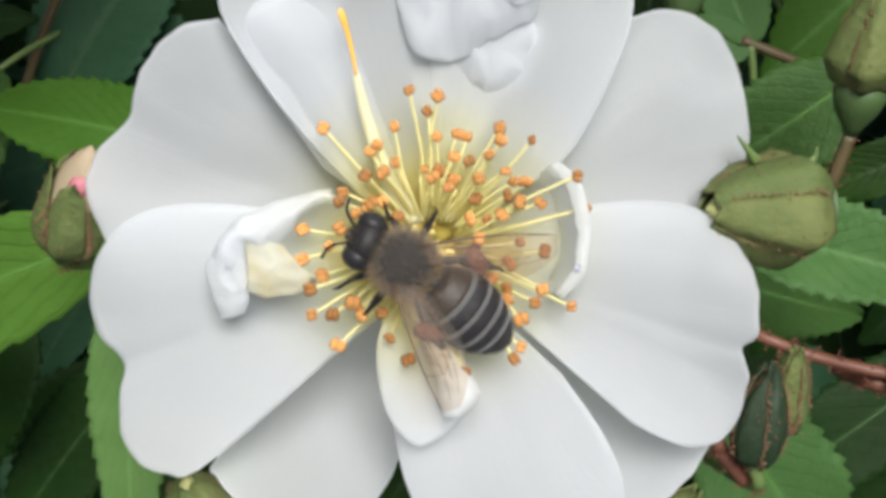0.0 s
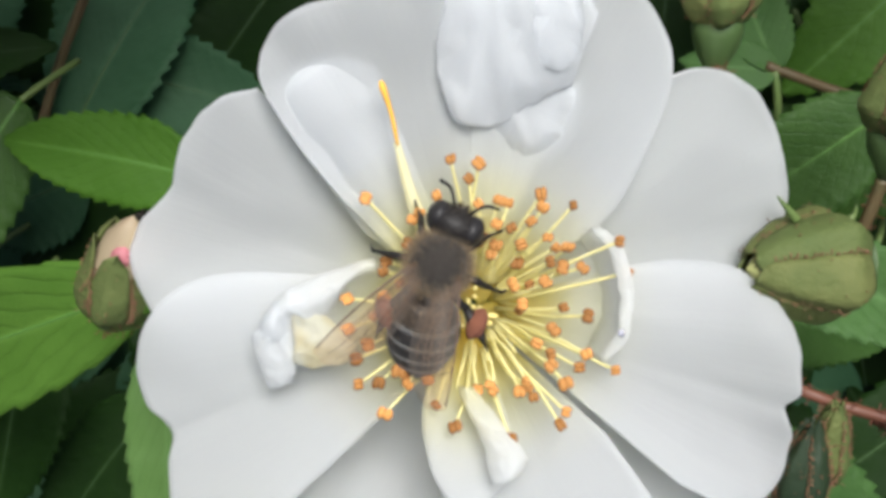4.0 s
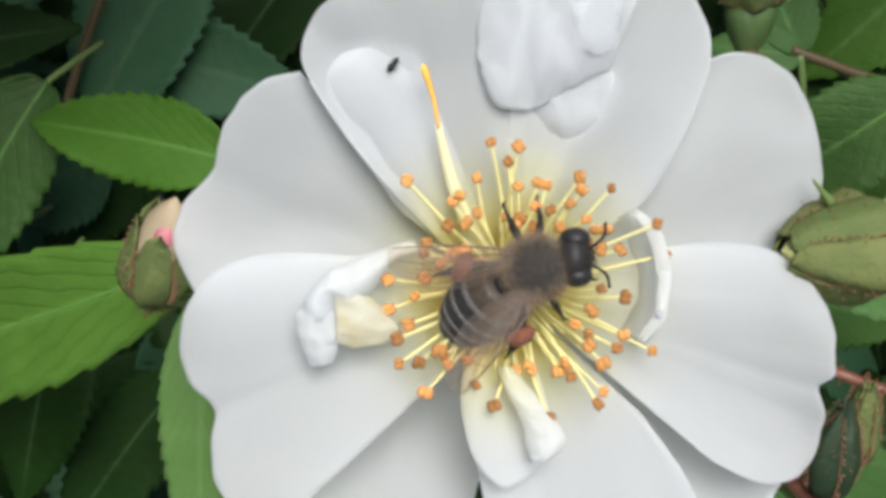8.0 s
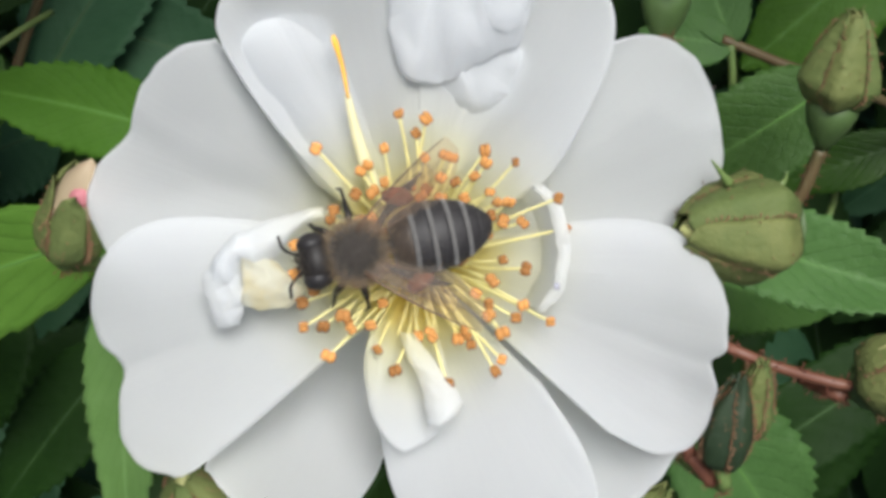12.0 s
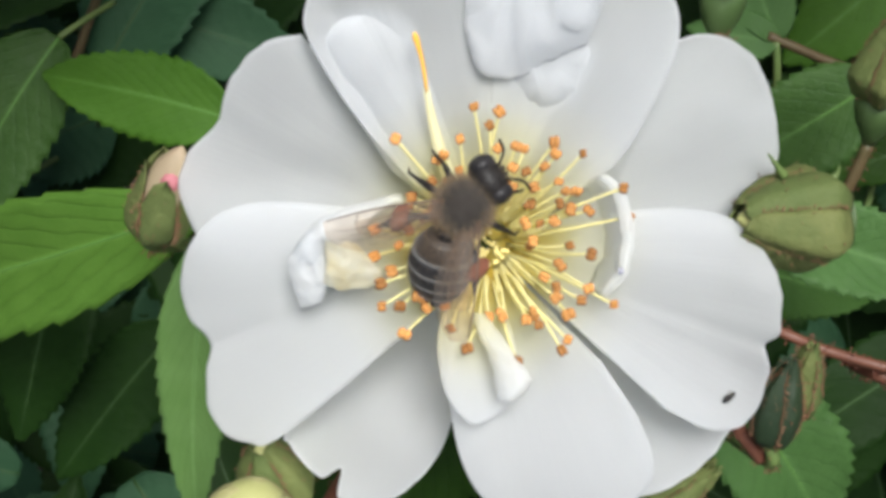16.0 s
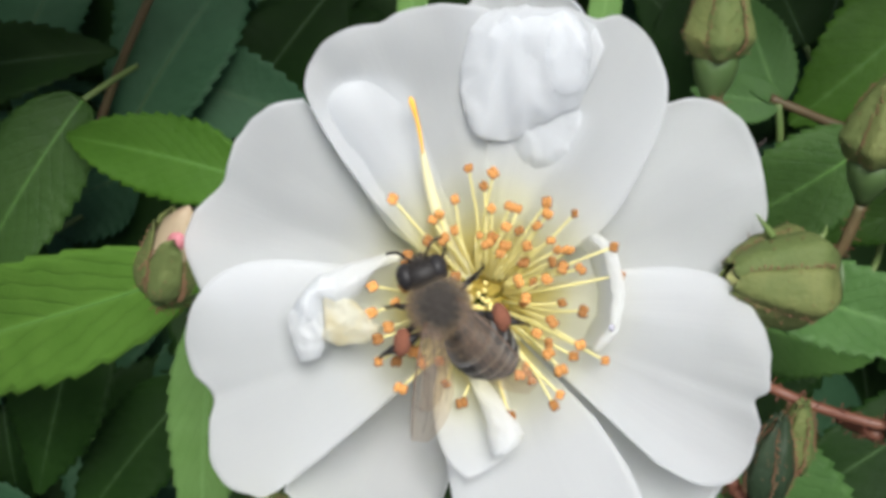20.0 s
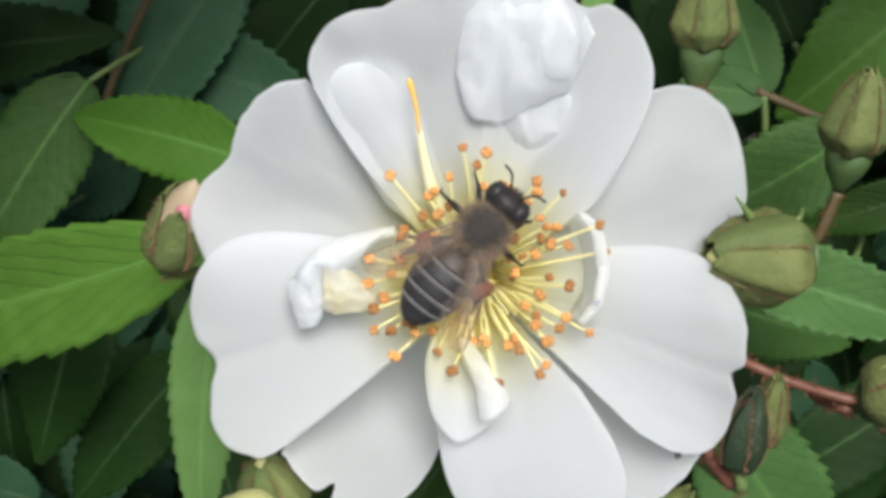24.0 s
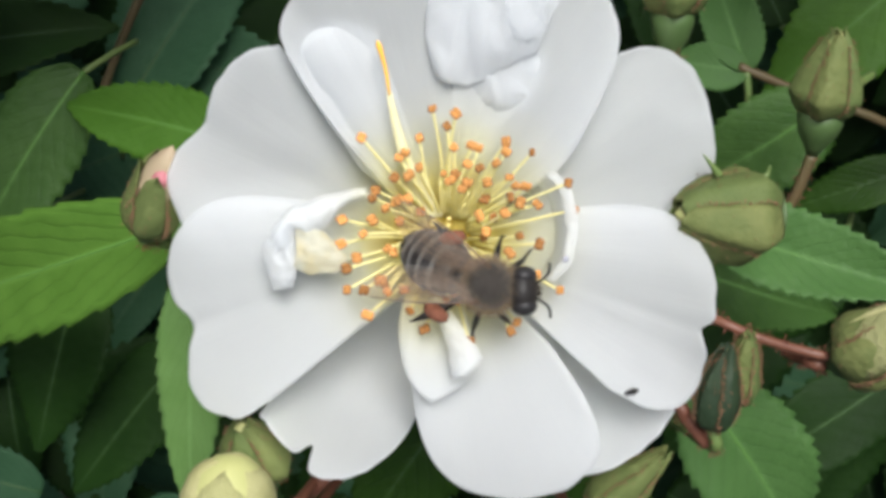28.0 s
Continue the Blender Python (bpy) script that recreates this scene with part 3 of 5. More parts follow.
    if hip:
        bm = bmesh.new()
        lathe(bm, b - axis * hip, axis, [(0, 0.55), (hip * 0.2, 0.12 * width + 0.2), (hip * 0.5, 0.28 * width), (hip * 0.8, 0.34 * width), (hip, 0.33 * width), (hip + 0.4, 0.24 * width)], 16)
        add("hip", bm, HIP, "green swelling hip")
    if stem:
        line = [tuple(b - axis * hip)] + list(stem)
        st = stem_part("stalk", line, 0.55, (BROWN_STEM if hip > 3 else RED_STEM) if style in ("green", "yellow") else GREEN_STEM, "", 90, seed, thing)
        st.location = o
    return thing


build_bud((26.8, 2.3, 0.5), (18.8, 2.2, 3.5), 8.0, "plump green rose bud in closed sepals, tinged red", "green", [(26, 0, -6), (14, -2, -30)], 0.02, 1.0, None, 11, [[(22.3, 5.5, 3.0), (21.6, 6.2, 3.6), (20.8, 7.1, 4.0)], [(25.6, 5.1, 3.0), (26.2, 5.6, 3.2), (26.3, 6.3, 3.6)]], 0.38)
build_bud((33.8, 12.5, -8.5), (34.2, 18.8, -4.5), 6.3, "upright green rose bud with red-tipped sepals", "green", [(32.5, 4.9, -13.0), (31.1, 2.5, -15.0), (30.8, 1, -19), (30, 0, -60)], 0.10, 4.4, 10, 12)
build_bud((-26.7, 0.8, -4), (-23.4, 7.4, 1), 4.6, "opening rose bud showing a deep pink petal", "pink", [(-26.2, -0.6, -9), (-19, 0, -30), (-4, -2, -60)], 0.5, 1.6, 30, 13)
build_bud((25.2, -13.2, -3.0), (25.4, -7.7, 1.0), 3.4, "small pale green rose bud beside a red stem", "green", [(22, -13, -6), (12, -4, -40)], 0.1, 0.8, 0, 14)
build_bud((-16.6, -21.4, -8), (-18.0, -16.6, -3.6), 6.8, "round green rose bud under the petals", "green", [(-15, -26, -12), (-8, -16, -40)], 0.04, 1.4, 15, 15)
build_bud((-19.4, -28.7, -6), (-18, -19.4, 0), 8.0, "fat cream-yellow rose bud in short sepals", "yellow", [(-19, -34, -12), (-8, -20, -50)], 0.1, 1.5, 40, 16)
build_bud((14.4, -24.7, -12), (19.2, -19.3, -7), 5.0, "green rose bud half hidden below the flower", "green", [(12, -26, -18), (6, -14, -50)], 0.3, 1.2, 5, 17)
build_bud((20.1, 21.5, -8), (20, 28.1, -4), 6.0, "green rose bud on a pale green hip", "green", [(19.6, 16, -12), (10, 4, -50)], 0.3, 5.0, 25, 18)
build_bud((33.5, -9.2, 1), (39, -6.6, 6.5), 5.8, "cream-yellow rose bud at the end of a red stem", "yellow", [(31, -10, 0.4), (29.5, -9.2, -3)], 0.4, 2.2, 12, 19)
# this bud's shade comes from its darkened sepal colour
build_bud((23.0, -15.2, -2.0), (23.5, -8.8, 1.5), 3.3, "folded rose bud, its shade painted into dark green sepals", "dark", [(22.9, -17.4, -6), (14, -10, -30)], 0.1, 0.6, 50, 20)

# ---- the white rose ----
flower = tagged(empty("rose_flower"), "open white rose with a golden heart of stamens", "flower")


def build_petal(lo, hi, radii, profile, z_lo=0.0, z_hi=0.0, cup=0.0, ruffle=0.25, crumple=0.0, heart=(0, 0), label="", seed=0, nu=64, nv=26, name="petal", thick=0.16, plain_rise=False, lean=None, pleat=None, creases=(), grow=1.0):
    """A petal as a fan from its claw: the rim's radii run evenly from angle lo to hi; the profile's rows are
    (share of the rim's radius, height) from claw to rim; z_lo and z_hi lift its two sides."""
    hx, hy = heart
    reach, rise = [p[0] for p in profile], [p[1] for p in profile]
    radii = [grow * r for r in radii]
    most = max(radii)
    pleat = pleat or (0.42 if most > 14 else 0.2)

    def place(u, v):
        a = radians(lo + (hi - lo) * u)
        r = max(0.4, spline(radii, u) * spline(reach, v))
        x = 2 * u - 1
        h, w = spline(rise, v), v
        if plain_rise:
            w = r / most
            h = spline(rise, float(np.interp(w, reach, [i / (len(reach) - 1) for i in range(len(reach))])))
        z = h + (z_lo * (1 - u) + z_hi * u) * w + cup * x * x * w
        z += ruffle * w ** 3 * math.sin(7 * u + 5 * v + seed * 1.7) + 0.12 * ruffle * v ** 6 * math.sin(31 * u + seed)
        z += 1.3 * ruffle * w ** 1.4 * math.sin(8.5 * u + 2.1 * seed)
        z += 0.35 * ruffle * v * noise.noise(Vector((6 * u, 3 * v, seed * 3.1)))
        # broad pleats and finer creases run from claw to rim
        z += pleat * w * (1.3 * noise.noise(Vector((3.2 * u, 2.2 * v, seed * 7.3))) + 0.4 * noise.noise(Vector((7.5 * u, 3.5 * v, seed * 2.9))) + 0.10 * noise.noise(Vector((15 * u, 1.4 * v, seed * 4.1))))
        for c in creases:
            z -= 0.4 * max(0.0, (v - 0.45) / 0.55) * math.exp(-((u - c) / 0.035) ** 2)
        p = Vector((hx + r * math.cos(a), hy + r * math.sin(a), z))
        p.z += 0.5 * pleat * w * (1.6 * noise.noise(Vector((0.20 * p.x, 0.20 * p.y, seed * 3.3))) + 0.7 * noise.noise(Vector((0.5 * p.x, 0.5 * p.y, seed * 5.9))))
        if lean:
            p.z += lean[0] * p.y + lean[1]
        if crumple:
            p += crumple * v * noise.noise_vector(p * 0.45 + Vector((0, 0, seed * 5.0)))
            p += 0.4 * crumple * v * noise.noise_vector(p * 1.3 + Vector((3, 0, seed * 5.0)))
            p.z += crumple * v * (0.3 - 1.3 * abs(noise.noise(p * 0.6 + Vector((7, 0, seed * 2.0)))))
        return p

    bm = bmesh.new()
    sheet(bm, place, nu, nv)
    ob = part(name, bm, PETAL, flower, label)
    s = ob.modifiers.new("thickness", "SOLIDIFY")
    s.thickness, s.offset = thick * MM, -1
    return ob


def build_lobe(centre, radii, dome, lean, folds, seed, label):
    """A rounded lobe of petal: radii run round it from +x; it follows the slope lean = (rise along y, height)."""
    n = len(radii)

    def place(u, v):
        f = (u % 1.0) * n
        i, t = int(f), f - int(f)
        p0, p1, p2, p3 = (radii[(i + k) % n] for k in (-1, 0, 1, 2))
        r = p1 + 0.5 * t * (p2 - p0 + t * (2 * p0 - 5 * p1 + 4 * p2 - p3 + t * (3 * (p1 - p2) + p3 - p0)))
        a = 2 * math.pi * u
        r *= 1 + 0.06 * noise.noise(Vector((3.5 * math.cos(a), 3.5 * math.sin(a), seed))) + 0.05 * noise.noise(Vector((9 * math.cos(a), 9 * math.sin(a), seed)))
        p = Vector((centre[0] + r * v * math.cos(a), centre[1] + r * v * math.sin(a), 0))
        q = Vector((p.x * 0.33 + 0.06 * p.y, p.y * 0.15, seed * 3.7))
        z = lean[0] * p.y + lean[1] + spline(dome, v)
        z += folds * v ** 0.5 * (noise.noise(q) + 0.5 - 1.4 * abs(noise.noise(q * 1.7 + Vector((5, 2, 0)))) + 0.2 * noise.noise(p * 0.9 + Vector((0, 0, seed))) - 0.22 * abs(noise.noise(p * 0.55 + Vector((2, 9, seed)))))
        p.z = z
        return p

    bm = bmesh.new()
    sheet(bm, place, 96, 24)
    bmesh.ops.remove_doubles(bm, verts=bm.verts, dist=0.0005)
    ob = part("petal", bm, PETAL, flower, label)
    t = ob.modifiers.new("thickness", "SOLIDIFY")
    t.thickness, t.offset = 0.16 * MM, -1
    return ob


def build_fold(edge_a, edge_b, bulge, crumple, seed, label, material=PETAL):
    """A rolled or folded strip of petal between two edge lines, bulging upwards."""
    def place(u, v):
        a, b = (Vector(tuple(spline([p[k] for p in line], u) for k in range(3))) for line in (edge_a, edge_b))
        p = a.lerp(b, v) + Vector((0, 0, bulge * math.sin(math.pi * v) ** 0.8))
        soft = math.sin(math.pi * min(1.0, 0.08 + v)) if bulge < 0 else 1.0
        p += crumple * soft * noise.noise_vector(p * 0.5 + Vector((0, 0, seed * 5.0))) + 0.5 * crumple * noise.noise_vector(p * 1.3 + Vector((3, 0, seed * 2.0)))
        p.z += 0.8 * crumple * (0.25 - abs(noise.noise(p * 0.9 + Vector((7, seed, 0)))))
        return p

    bm = bmesh.new()
    sheet(bm, place, 48, 20)
    ob = part("petal", bm, material, flower, label)
    t = ob.modifiers.new("thickness", "SOLIDIFY")
    t.thickness, t.offset = 0.16 * MM, -1
    return ob


def build_petals():
    back = [(0.03, -9.0), (0.45, -9.6), (0.72, -6.2), (1.0, -0.3)]
    low = [(0.03, -3.6), (0.35, -3.6), (0.7, -1.6), (1.0, 0.7)]
    wide = [(0.03, -1.2), (0.35, 0.3), (0.75, 1.7), (1.0, 1.9)]
    high = [(0.03, -1.0), (0.35, 0.9), (0.7, 3.6), (1.0, 5.8)]
    # outer ring, lowest first
    build_petal(-138, -92, [17.8, 21.7, 22.0, 22.2, 22.3, 22.4, 22.5, 22.4, 21.2, 22.9, 23.1, 23.0, 22.6, 22.3, 21.7, 21.1, 20.2, 19.4, 18.3, 16.8, 13.9, 11, 9, 7], back, seed=1, ruffle=0.3, plain_rise=True)
    build_petal(-75, -34, [20, 21, 22, 22.4, 22.8, 23.0, 23.2, 23.5, 23.8, 24.0, 24.1, 24.3, 24.3, 24.4, 24.3, 24.2, 23.8], back, seed=2, ruffle=0.3, plain_rise=True)
    build_petal(132, 184, [21.7, 22.3, 22.9, 23.2, 23.5, 23.5, 23.6, 23.4, 23.2, 23.0, 23.3, 23.8, 24.3, 24.4, 24.5, 24.2, 23.7, 23.2, 22.7, 21.8, 19.4], low, 3.6, 0.6, grow=0.975, seed=3, ruffle=0.35, plain_rise=True)
    build_petal(-1, 48, [18.5, 19.1, 19.8, 20.5, 21.3, 21.6, 22.0, 22.5, 22.9, 23.1, 23.3, 23.5, 23.8, 24.0, 24.1, 24.2, 24.0, 23.8, 23.2, 22.3, 20.9], [(0.03, -3.6), (0.35, -3.0), (0.7, -0.9), (1.0, 0.7)], 1.4, 1.2, grow=1.025, seed=4, ruffle=0.35, plain_rise=True)
    # inner ring
    build_petal(-133, -45, [5.2, 5.6, 6.0, 6.5, 7.1, 7.9, 8.9, 10.1, 11.7, 13.9, 16.4, 18.4, 19.8, 20.8, 21.5, 22.0, 22.5, 22.8, 23.0, 23.2, 22.9, 22.5, 21.4, 18.3, 12.7], wide, cup=-0.5, seed=5, ruffle=0.4, nu=90, plain_rise=True)
    build_petal(160, 236, [7.2, 8.9, 11.9, 16.9, 19.6, 21.1, 22.1, 22.8, 23.2, 23.5, 23.5, 23.3, 22.6, 22.5, 23.3, 23.9, 24.5, 24.6, 24.4, 23.5, 21.7, 12.2, 8.0, 5.6, 4.1], wide, 1.2, 0.3, creases=(0.53,), seed=6, ruffle=0.45, nu=96, plain_rise=True)
    build_petal(-42, 14, [17.8, 20.7, 22.1, 23.0, 23.3, 23.4, 23.3, 23.0, 22.8, 22.1, 21.6, 22.2, 22.0, 21.8, 21.7, 21.4, 21.1, 20.6, 20.1, 19.5, 18.8, 17.9, 16.3, 14.0, 10.5], wide, 1.8, 1.5, grow=1.025, creases=(0.41,), seed=7, ruffle=0.5, nu=80, plain_rise=True)
    # the raised petals
    build_petal(84, 143, [20.8, 21.7, 22.2, 22.4, 22.5, 22.7, 22.7, 22.7, 22.6, 22.4, 22.7, 23.0, 23.1, 23.1, 22.7, 22.0, 20.6, 16.8, 12.4, 8.3, 6.1], high, 0, 0.6, cup=0.5, seed=8, ruffle=0.4, nu=80, plain_rise=True)
    build_petal(31, 89, [10.3, 12.0, 13.5, 15.1, 16.9, 18.9, 20.6, 21.8, 22.7, 23.5, 24.0, 24.2, 24.1, 23.2, 23.1, 23.1, 22.7, 22.4, 22.2, 21.7, 20.5], high, 0.8, 0.2, cup=0.5, seed=9, ruffle=0.45, nu=80, plain_rise=True)
    # a petal between them whose rim curls forward in a crumpled pocket
    build_petal(65, 95, [21.5, 22.6, 23.6, 24.3, 24.5, 24.4, 24.1, 23.4, 22.2],
                [(0.06, -0.8), (0.35, 0.8), (0.7, 3.4), (0.95, 6.0), (1.0, 6.6)], cup=-0.5, ruffle=0.3, crumple=0.15, seed=10, nv=30, plain_rise=True, label="white petal curled at the rim")
    build_lobe((3.2, 18.8), [4.8, 4.8, 4.6, 4.2, 3.7, 3.5, 3.6, 3.8, 4.3, 4.6, 4.7, 4.9, 5.2, 5.9, 6.6, 6.9, 6.1, 5.2, 5.0, 5.1, 5.2, 5.0],
               [0.6, 0.68, 0.64, 0.3, -0.4], (0.31, -0.3), 0.6, 16, "bright rim of a curled petal")
    build_lobe((6.0, 18.7), [1.7, 1.9, 2.5, 3.1, 2.6, 1.7, 1.5, 1.7, 2.3, 2.8, 2.5, 1.9], [0.95, 0.95, 0.9, 0.75, 0.35], (0.31, -0.35), 0.5, 17, "small fold in the curled petal")
    build_lobe((4.2, 13.9), [3.8, 3.6, 3.2, 3.0, 3.4, 4.4, 3.6, 3.2, 3.2, 3.4, 3.7, 3.6], [0.5, 0.5, 0.45, 0.25, -0.35], (0.30, -1.15), 0.5, 18, "lower fold of the curled petal")
    # a small petal lying in the raised one, its free edge lifted
    build_petal(110, 142, [17.8, 18.6, 19.1, 19.7, 20.1, 20.3, 20.4, 19.8, 18.4, 16.4, 13.3, 11.1, 9.5],
                [(0.06, 0.2), (0.35, 1.5), (0.7, 4.0), (0.93, 5.2), (1.0, 4.3)], 1.0, -2.4, cup=-1.1, ruffle=0.25, pleat=0.15, seed=11, nv=36, plain_rise=True, label="small inner white petal")
    # crumpled petal: its base, a rolled arch, a hanging tip and a cream lobe
    build_fold([(-6.6, 3.6, 4.4), (-9, 2.8, 5.4), (-12, 1.0, 5.4), (-12.4, -1, 5.0), (-10.9, -2.7, 4.4)], [(-2.5, 1.2, 0.2), (-2.7, 0.7, 0.2), (-2.8, 0.2, 0.2), (-2.8, -0.3, 0.2), (-2.6, -0.8, 0.2)], -1.6, 0.15, 12, "base of a small crumpled petal")
    build_fold([(-6.4, 3.8, 4.6), (-8.3, 3.4, 6.0), (-10.3, 2.7, 6.8), (-12, 2.0, 7.0), (-13.2, 0.9, 6.5), (-14.6, -0.9, 5.4)], [(-6.2, 3.0, 4.4), (-8.2, 2.0, 5.7), (-9.7, 0.3, 6.0), (-10.9, -0.2, 6.3), (-12, 0.2, 6.5), (-12.2, -1.7, 5.6)], 0.7, 0.22, 22, "small petal rolled over at the rim")
    build_fold([(-13.1, 0.9, 6.3), (-14.6, -1, 5.6), (-14.4, -3.1, 4.9), (-13.8, -4.5, 4.2)], [(-12, 0.8, 6.6), (-12, -1.1, 6.0), (-11.9, -2.7, 5.3), (-12.4, -4.3, 4.3)], 0.5, 0.3, 19, "crumpled hanging petal tip")
    build_fold([(-12.0, 0.5, 6.6), (-11.8, -1.6, 6.3), (-12.0, -2.7, 5.6), (-10.9, -3.2, 5.2)], [(-9.8, 0.2, 6.2), (-8.7, -1, 5.9), (-7.8, -2, 5.5), (-9.0, -3.1, 5.1)], 0.4, 0.26, 20, "cream lobe of the crumpled petal", PETAL_CREAM)
    # petal standing on edge, its rim rolled inwards
    build_fold([(8.3, 5.4, 4.30), (9.7, 4.3, 5.10), (10.3, 2, 5.30), (10.3, -0.3, 5.30), (9.7, -2.3, 5.10), (8.9, -3.6, 4.30)], [(7.6, 4.9, 1.00), (8.6, 3.6, 0.80), (9.1, 1.4, 0.80), (9.0, -0.7, 0.80), (8.5, -2.2, 1.00), (7.8, -3.2, 1.20)], -0.1, 0.12, 13, "narrow petal standing on edge")
    build_fold([(8.4, 5.5, 4.40), (9.75, 4.3, 5.20), (10.45, 2, 5.50), (10.4, -0.3, 5.50), (9.8, -2.4, 5.20), (8.9, -3.7, 4.40)], [(8.2, 5.2, 4.40), (9.2, 3.8, 5.00), (9.75, 1.6, 5.30), (9.7, -0.6, 5.30), (9.15, -2.4, 4.90), (8.4, -3.5, 4.30)], 0.16, 0.24, 23, "rolled rim of the standing petal")
    # small petal with a folded flap
    build_petal(-122, -74, [5.8, 7.5, 8.8, 10.0, 11.3, 12.2, 12.9, 13.4, 13.1, 12.6, 12.0, 11.0, 8.1],
                [(0.1, 0.0), (0.4, 1.8), (0.75, 3.4), (1.0, 3.8)], ruffle=0.3, seed=14, label="small folded white petal")
    build_fold([(-1.2, -4.9, 4.6), (-0.4, -7.2, 5.6), (0.5, -9.4, 6.0), (0.8, -11.5, 5.8)], [(0.0, -5.0, 4.9), (1.8, -7.7, 6.4), (3.2, -9.7, 6.2), (2.3, -11.1, 5.8)], 0.65, 0.3, 15, "bright white folded flap")


build_petals()


def build_heart():
    bm = bmesh.new()
    lathe(bm, (0, 0, -12.0), (0, 0, 1), [(0, 0.6), (1.4, 2.0), (3.6, 2.9), (6.5, 3.0), (9.5, 3.0), (11.0, 2.8), (11.8, 1.2)], 20)
    part("receptacle", bm, HIP, flower)
    bm = bmesh.new()
    lathe(bm, (0, 0, -1.0), (0, 0, 1), [(0, 3.6), (0.25, 3.5), (0.6, 2.6), (0.9, 1.7), (1.0, 0.8)], 24, wobble=0.12)
    part("nectar_disc", bm, STIGMA, flower, "yellow disc at the base of the stamens")
    bm = bmesh.new()
    lathe(bm, (0, 0, -0.4), (0, 0, 1), [(0, 1.5), (1.6, 1.5), (2.4, 1.75), (3.0, 1.5), (3.3, 0.7)], 18, wobble=0.2)
    part("pistil", bm, STIGMA, flower, "pale yellow dome of styles")
    bm = bmesh.new()
    rnd = random.Random(2)
    for _ in range(46):
        a, r = rnd.uniform(0, 2 * math.pi), 1.6 * math.sqrt(rnd.random())
        p = Vector((r * math.cos(a), r * math.sin(a), 2.75 - 0.18 * r * r))
        lathe(bm, p - Vector((0, 0, 0.1)), (0.2 * math.cos(a), 0.2 * math.sin(a), 1), [(0, 0.1), (0.2, 0.2), (0.34, 0.16), (0.42, 0.04)], 6)
    tagged(part("stigma_tuft", bm, STIGMA, flower), kind="stuff")
    stem_part("stalk", [(0, 0, -11.5), (1, -1, -22), (2, -2, -62)], 1.0, GREEN_STEM, "green flower stalk", 0, 0, flower)
    for k in range(5):
        a = radians(36 + 72 * k)
        d, w = Vector((math.cos(a), math.sin(a), 0)), Vector((-math.sin(a), math.cos(a), 0))
        bm = bmesh.new()
        sheet(bm, lambda u, v: d * (1.5 + 12 * v) + w * (2 * u - 1) * 2.2 * (1 - v) ** 0.8 + Vector((0, 0, -10.6 - 2.5 * v * v)), 6, 10)
        sepal = part("sepal", bm, SEPAL, flower)
        sepal.modifiers.new("thickness", "SOLIDIFY").thickness = 0.0003


build_heart()

OUTER_ANTHERS = [(-1.2, 10.2), (0.7, 9.9), (0.0, 8.9), (0.6, 7.2), (2.0, 7.4), (2.6, 7.2), (4.8, 7.7), (4.8, 6.8), (6.9, 6.9), (4.0, 5.9), (2.7, 5.5), (5.1, 4.8), (3.3, 4.4), (0.3, 4.5), (1.3, 3.8), (5.6, 4.1), (6.4, 4.1), (5.2, 3.2), (6.0, 2.8), (7.4, 2.7), (4.8, 1.9), (9.8, 4.4), (10.4, 2.3), (6.0, 0.1), (5.2, -1.3), (7.6, -0.5), (4.1, -2.2), (5.0, -2.9), (5.0, -3.7), (6.9, -3.9), (7.4, -3.0), (9.3, -4.2), (6.0, -5.0), (3.8, -5.8), (3.3, -4.7), (0.9, -4.8), (2.9, -5.4), (5.9, -6.8), (5.4, -7.5), (2.1, -8.4), (-1.5, -7.5), (-6.9, 7.8)]
LEFT_ANTHERS = [(-2.2, 7.8), (-3.4, 6.7), (-3.9, 6.3), (-2.2, 5.5), (-4.2, 4.7), (-3.0, 4.8), (-5.7, 3.6), (-5.9, 2.9), (-3.8, 2.8), (-4.8, 2.1), (-8.4, 1.2), (-5.9, 1.2), (-6.6, 0.0), (-8.4, -0.8), (-7.1, -1.9), (-4.1, -1.4), (-4.7, -1.1), (-7.9, -2.8), (-5.1, -3.7), (-7.8, -4.5), (-6.5, -4.5), (-4.5, -4.6), (-6.1, -6.5), (1.7, 5.8), (-4.7, -4.1), (-3.2, -4.4), (-2.7, -6.1), (0.1, -5.2), (1.1, -5.2), (3.5, -5.2)]


def anther_mesh(seed):
    """Two pollen sacs side by side."""
    bm = bmesh.new()
    for s in (-1, 1):
        lathe(bm, (-0.5, 0.2 * s, 0), (1, 0.05 * s, 0), [(0, 0.08), (0.15, 0.3), (0.5, 0.38), (0.85, 0.32), (1.05, 0.1)], 7, 0.85, wobble=0.16, seed=seed)
    me = bpy.data.meshes.new("anther")
    bm.to_mesh(me)
    bm.free()
    me.transform(Matrix.Scale(MM, 4))
    me.polygons.foreach_set("use_smooth", [True] * len(me.polygons))
    me.materials.append(ANTHER)
    return me


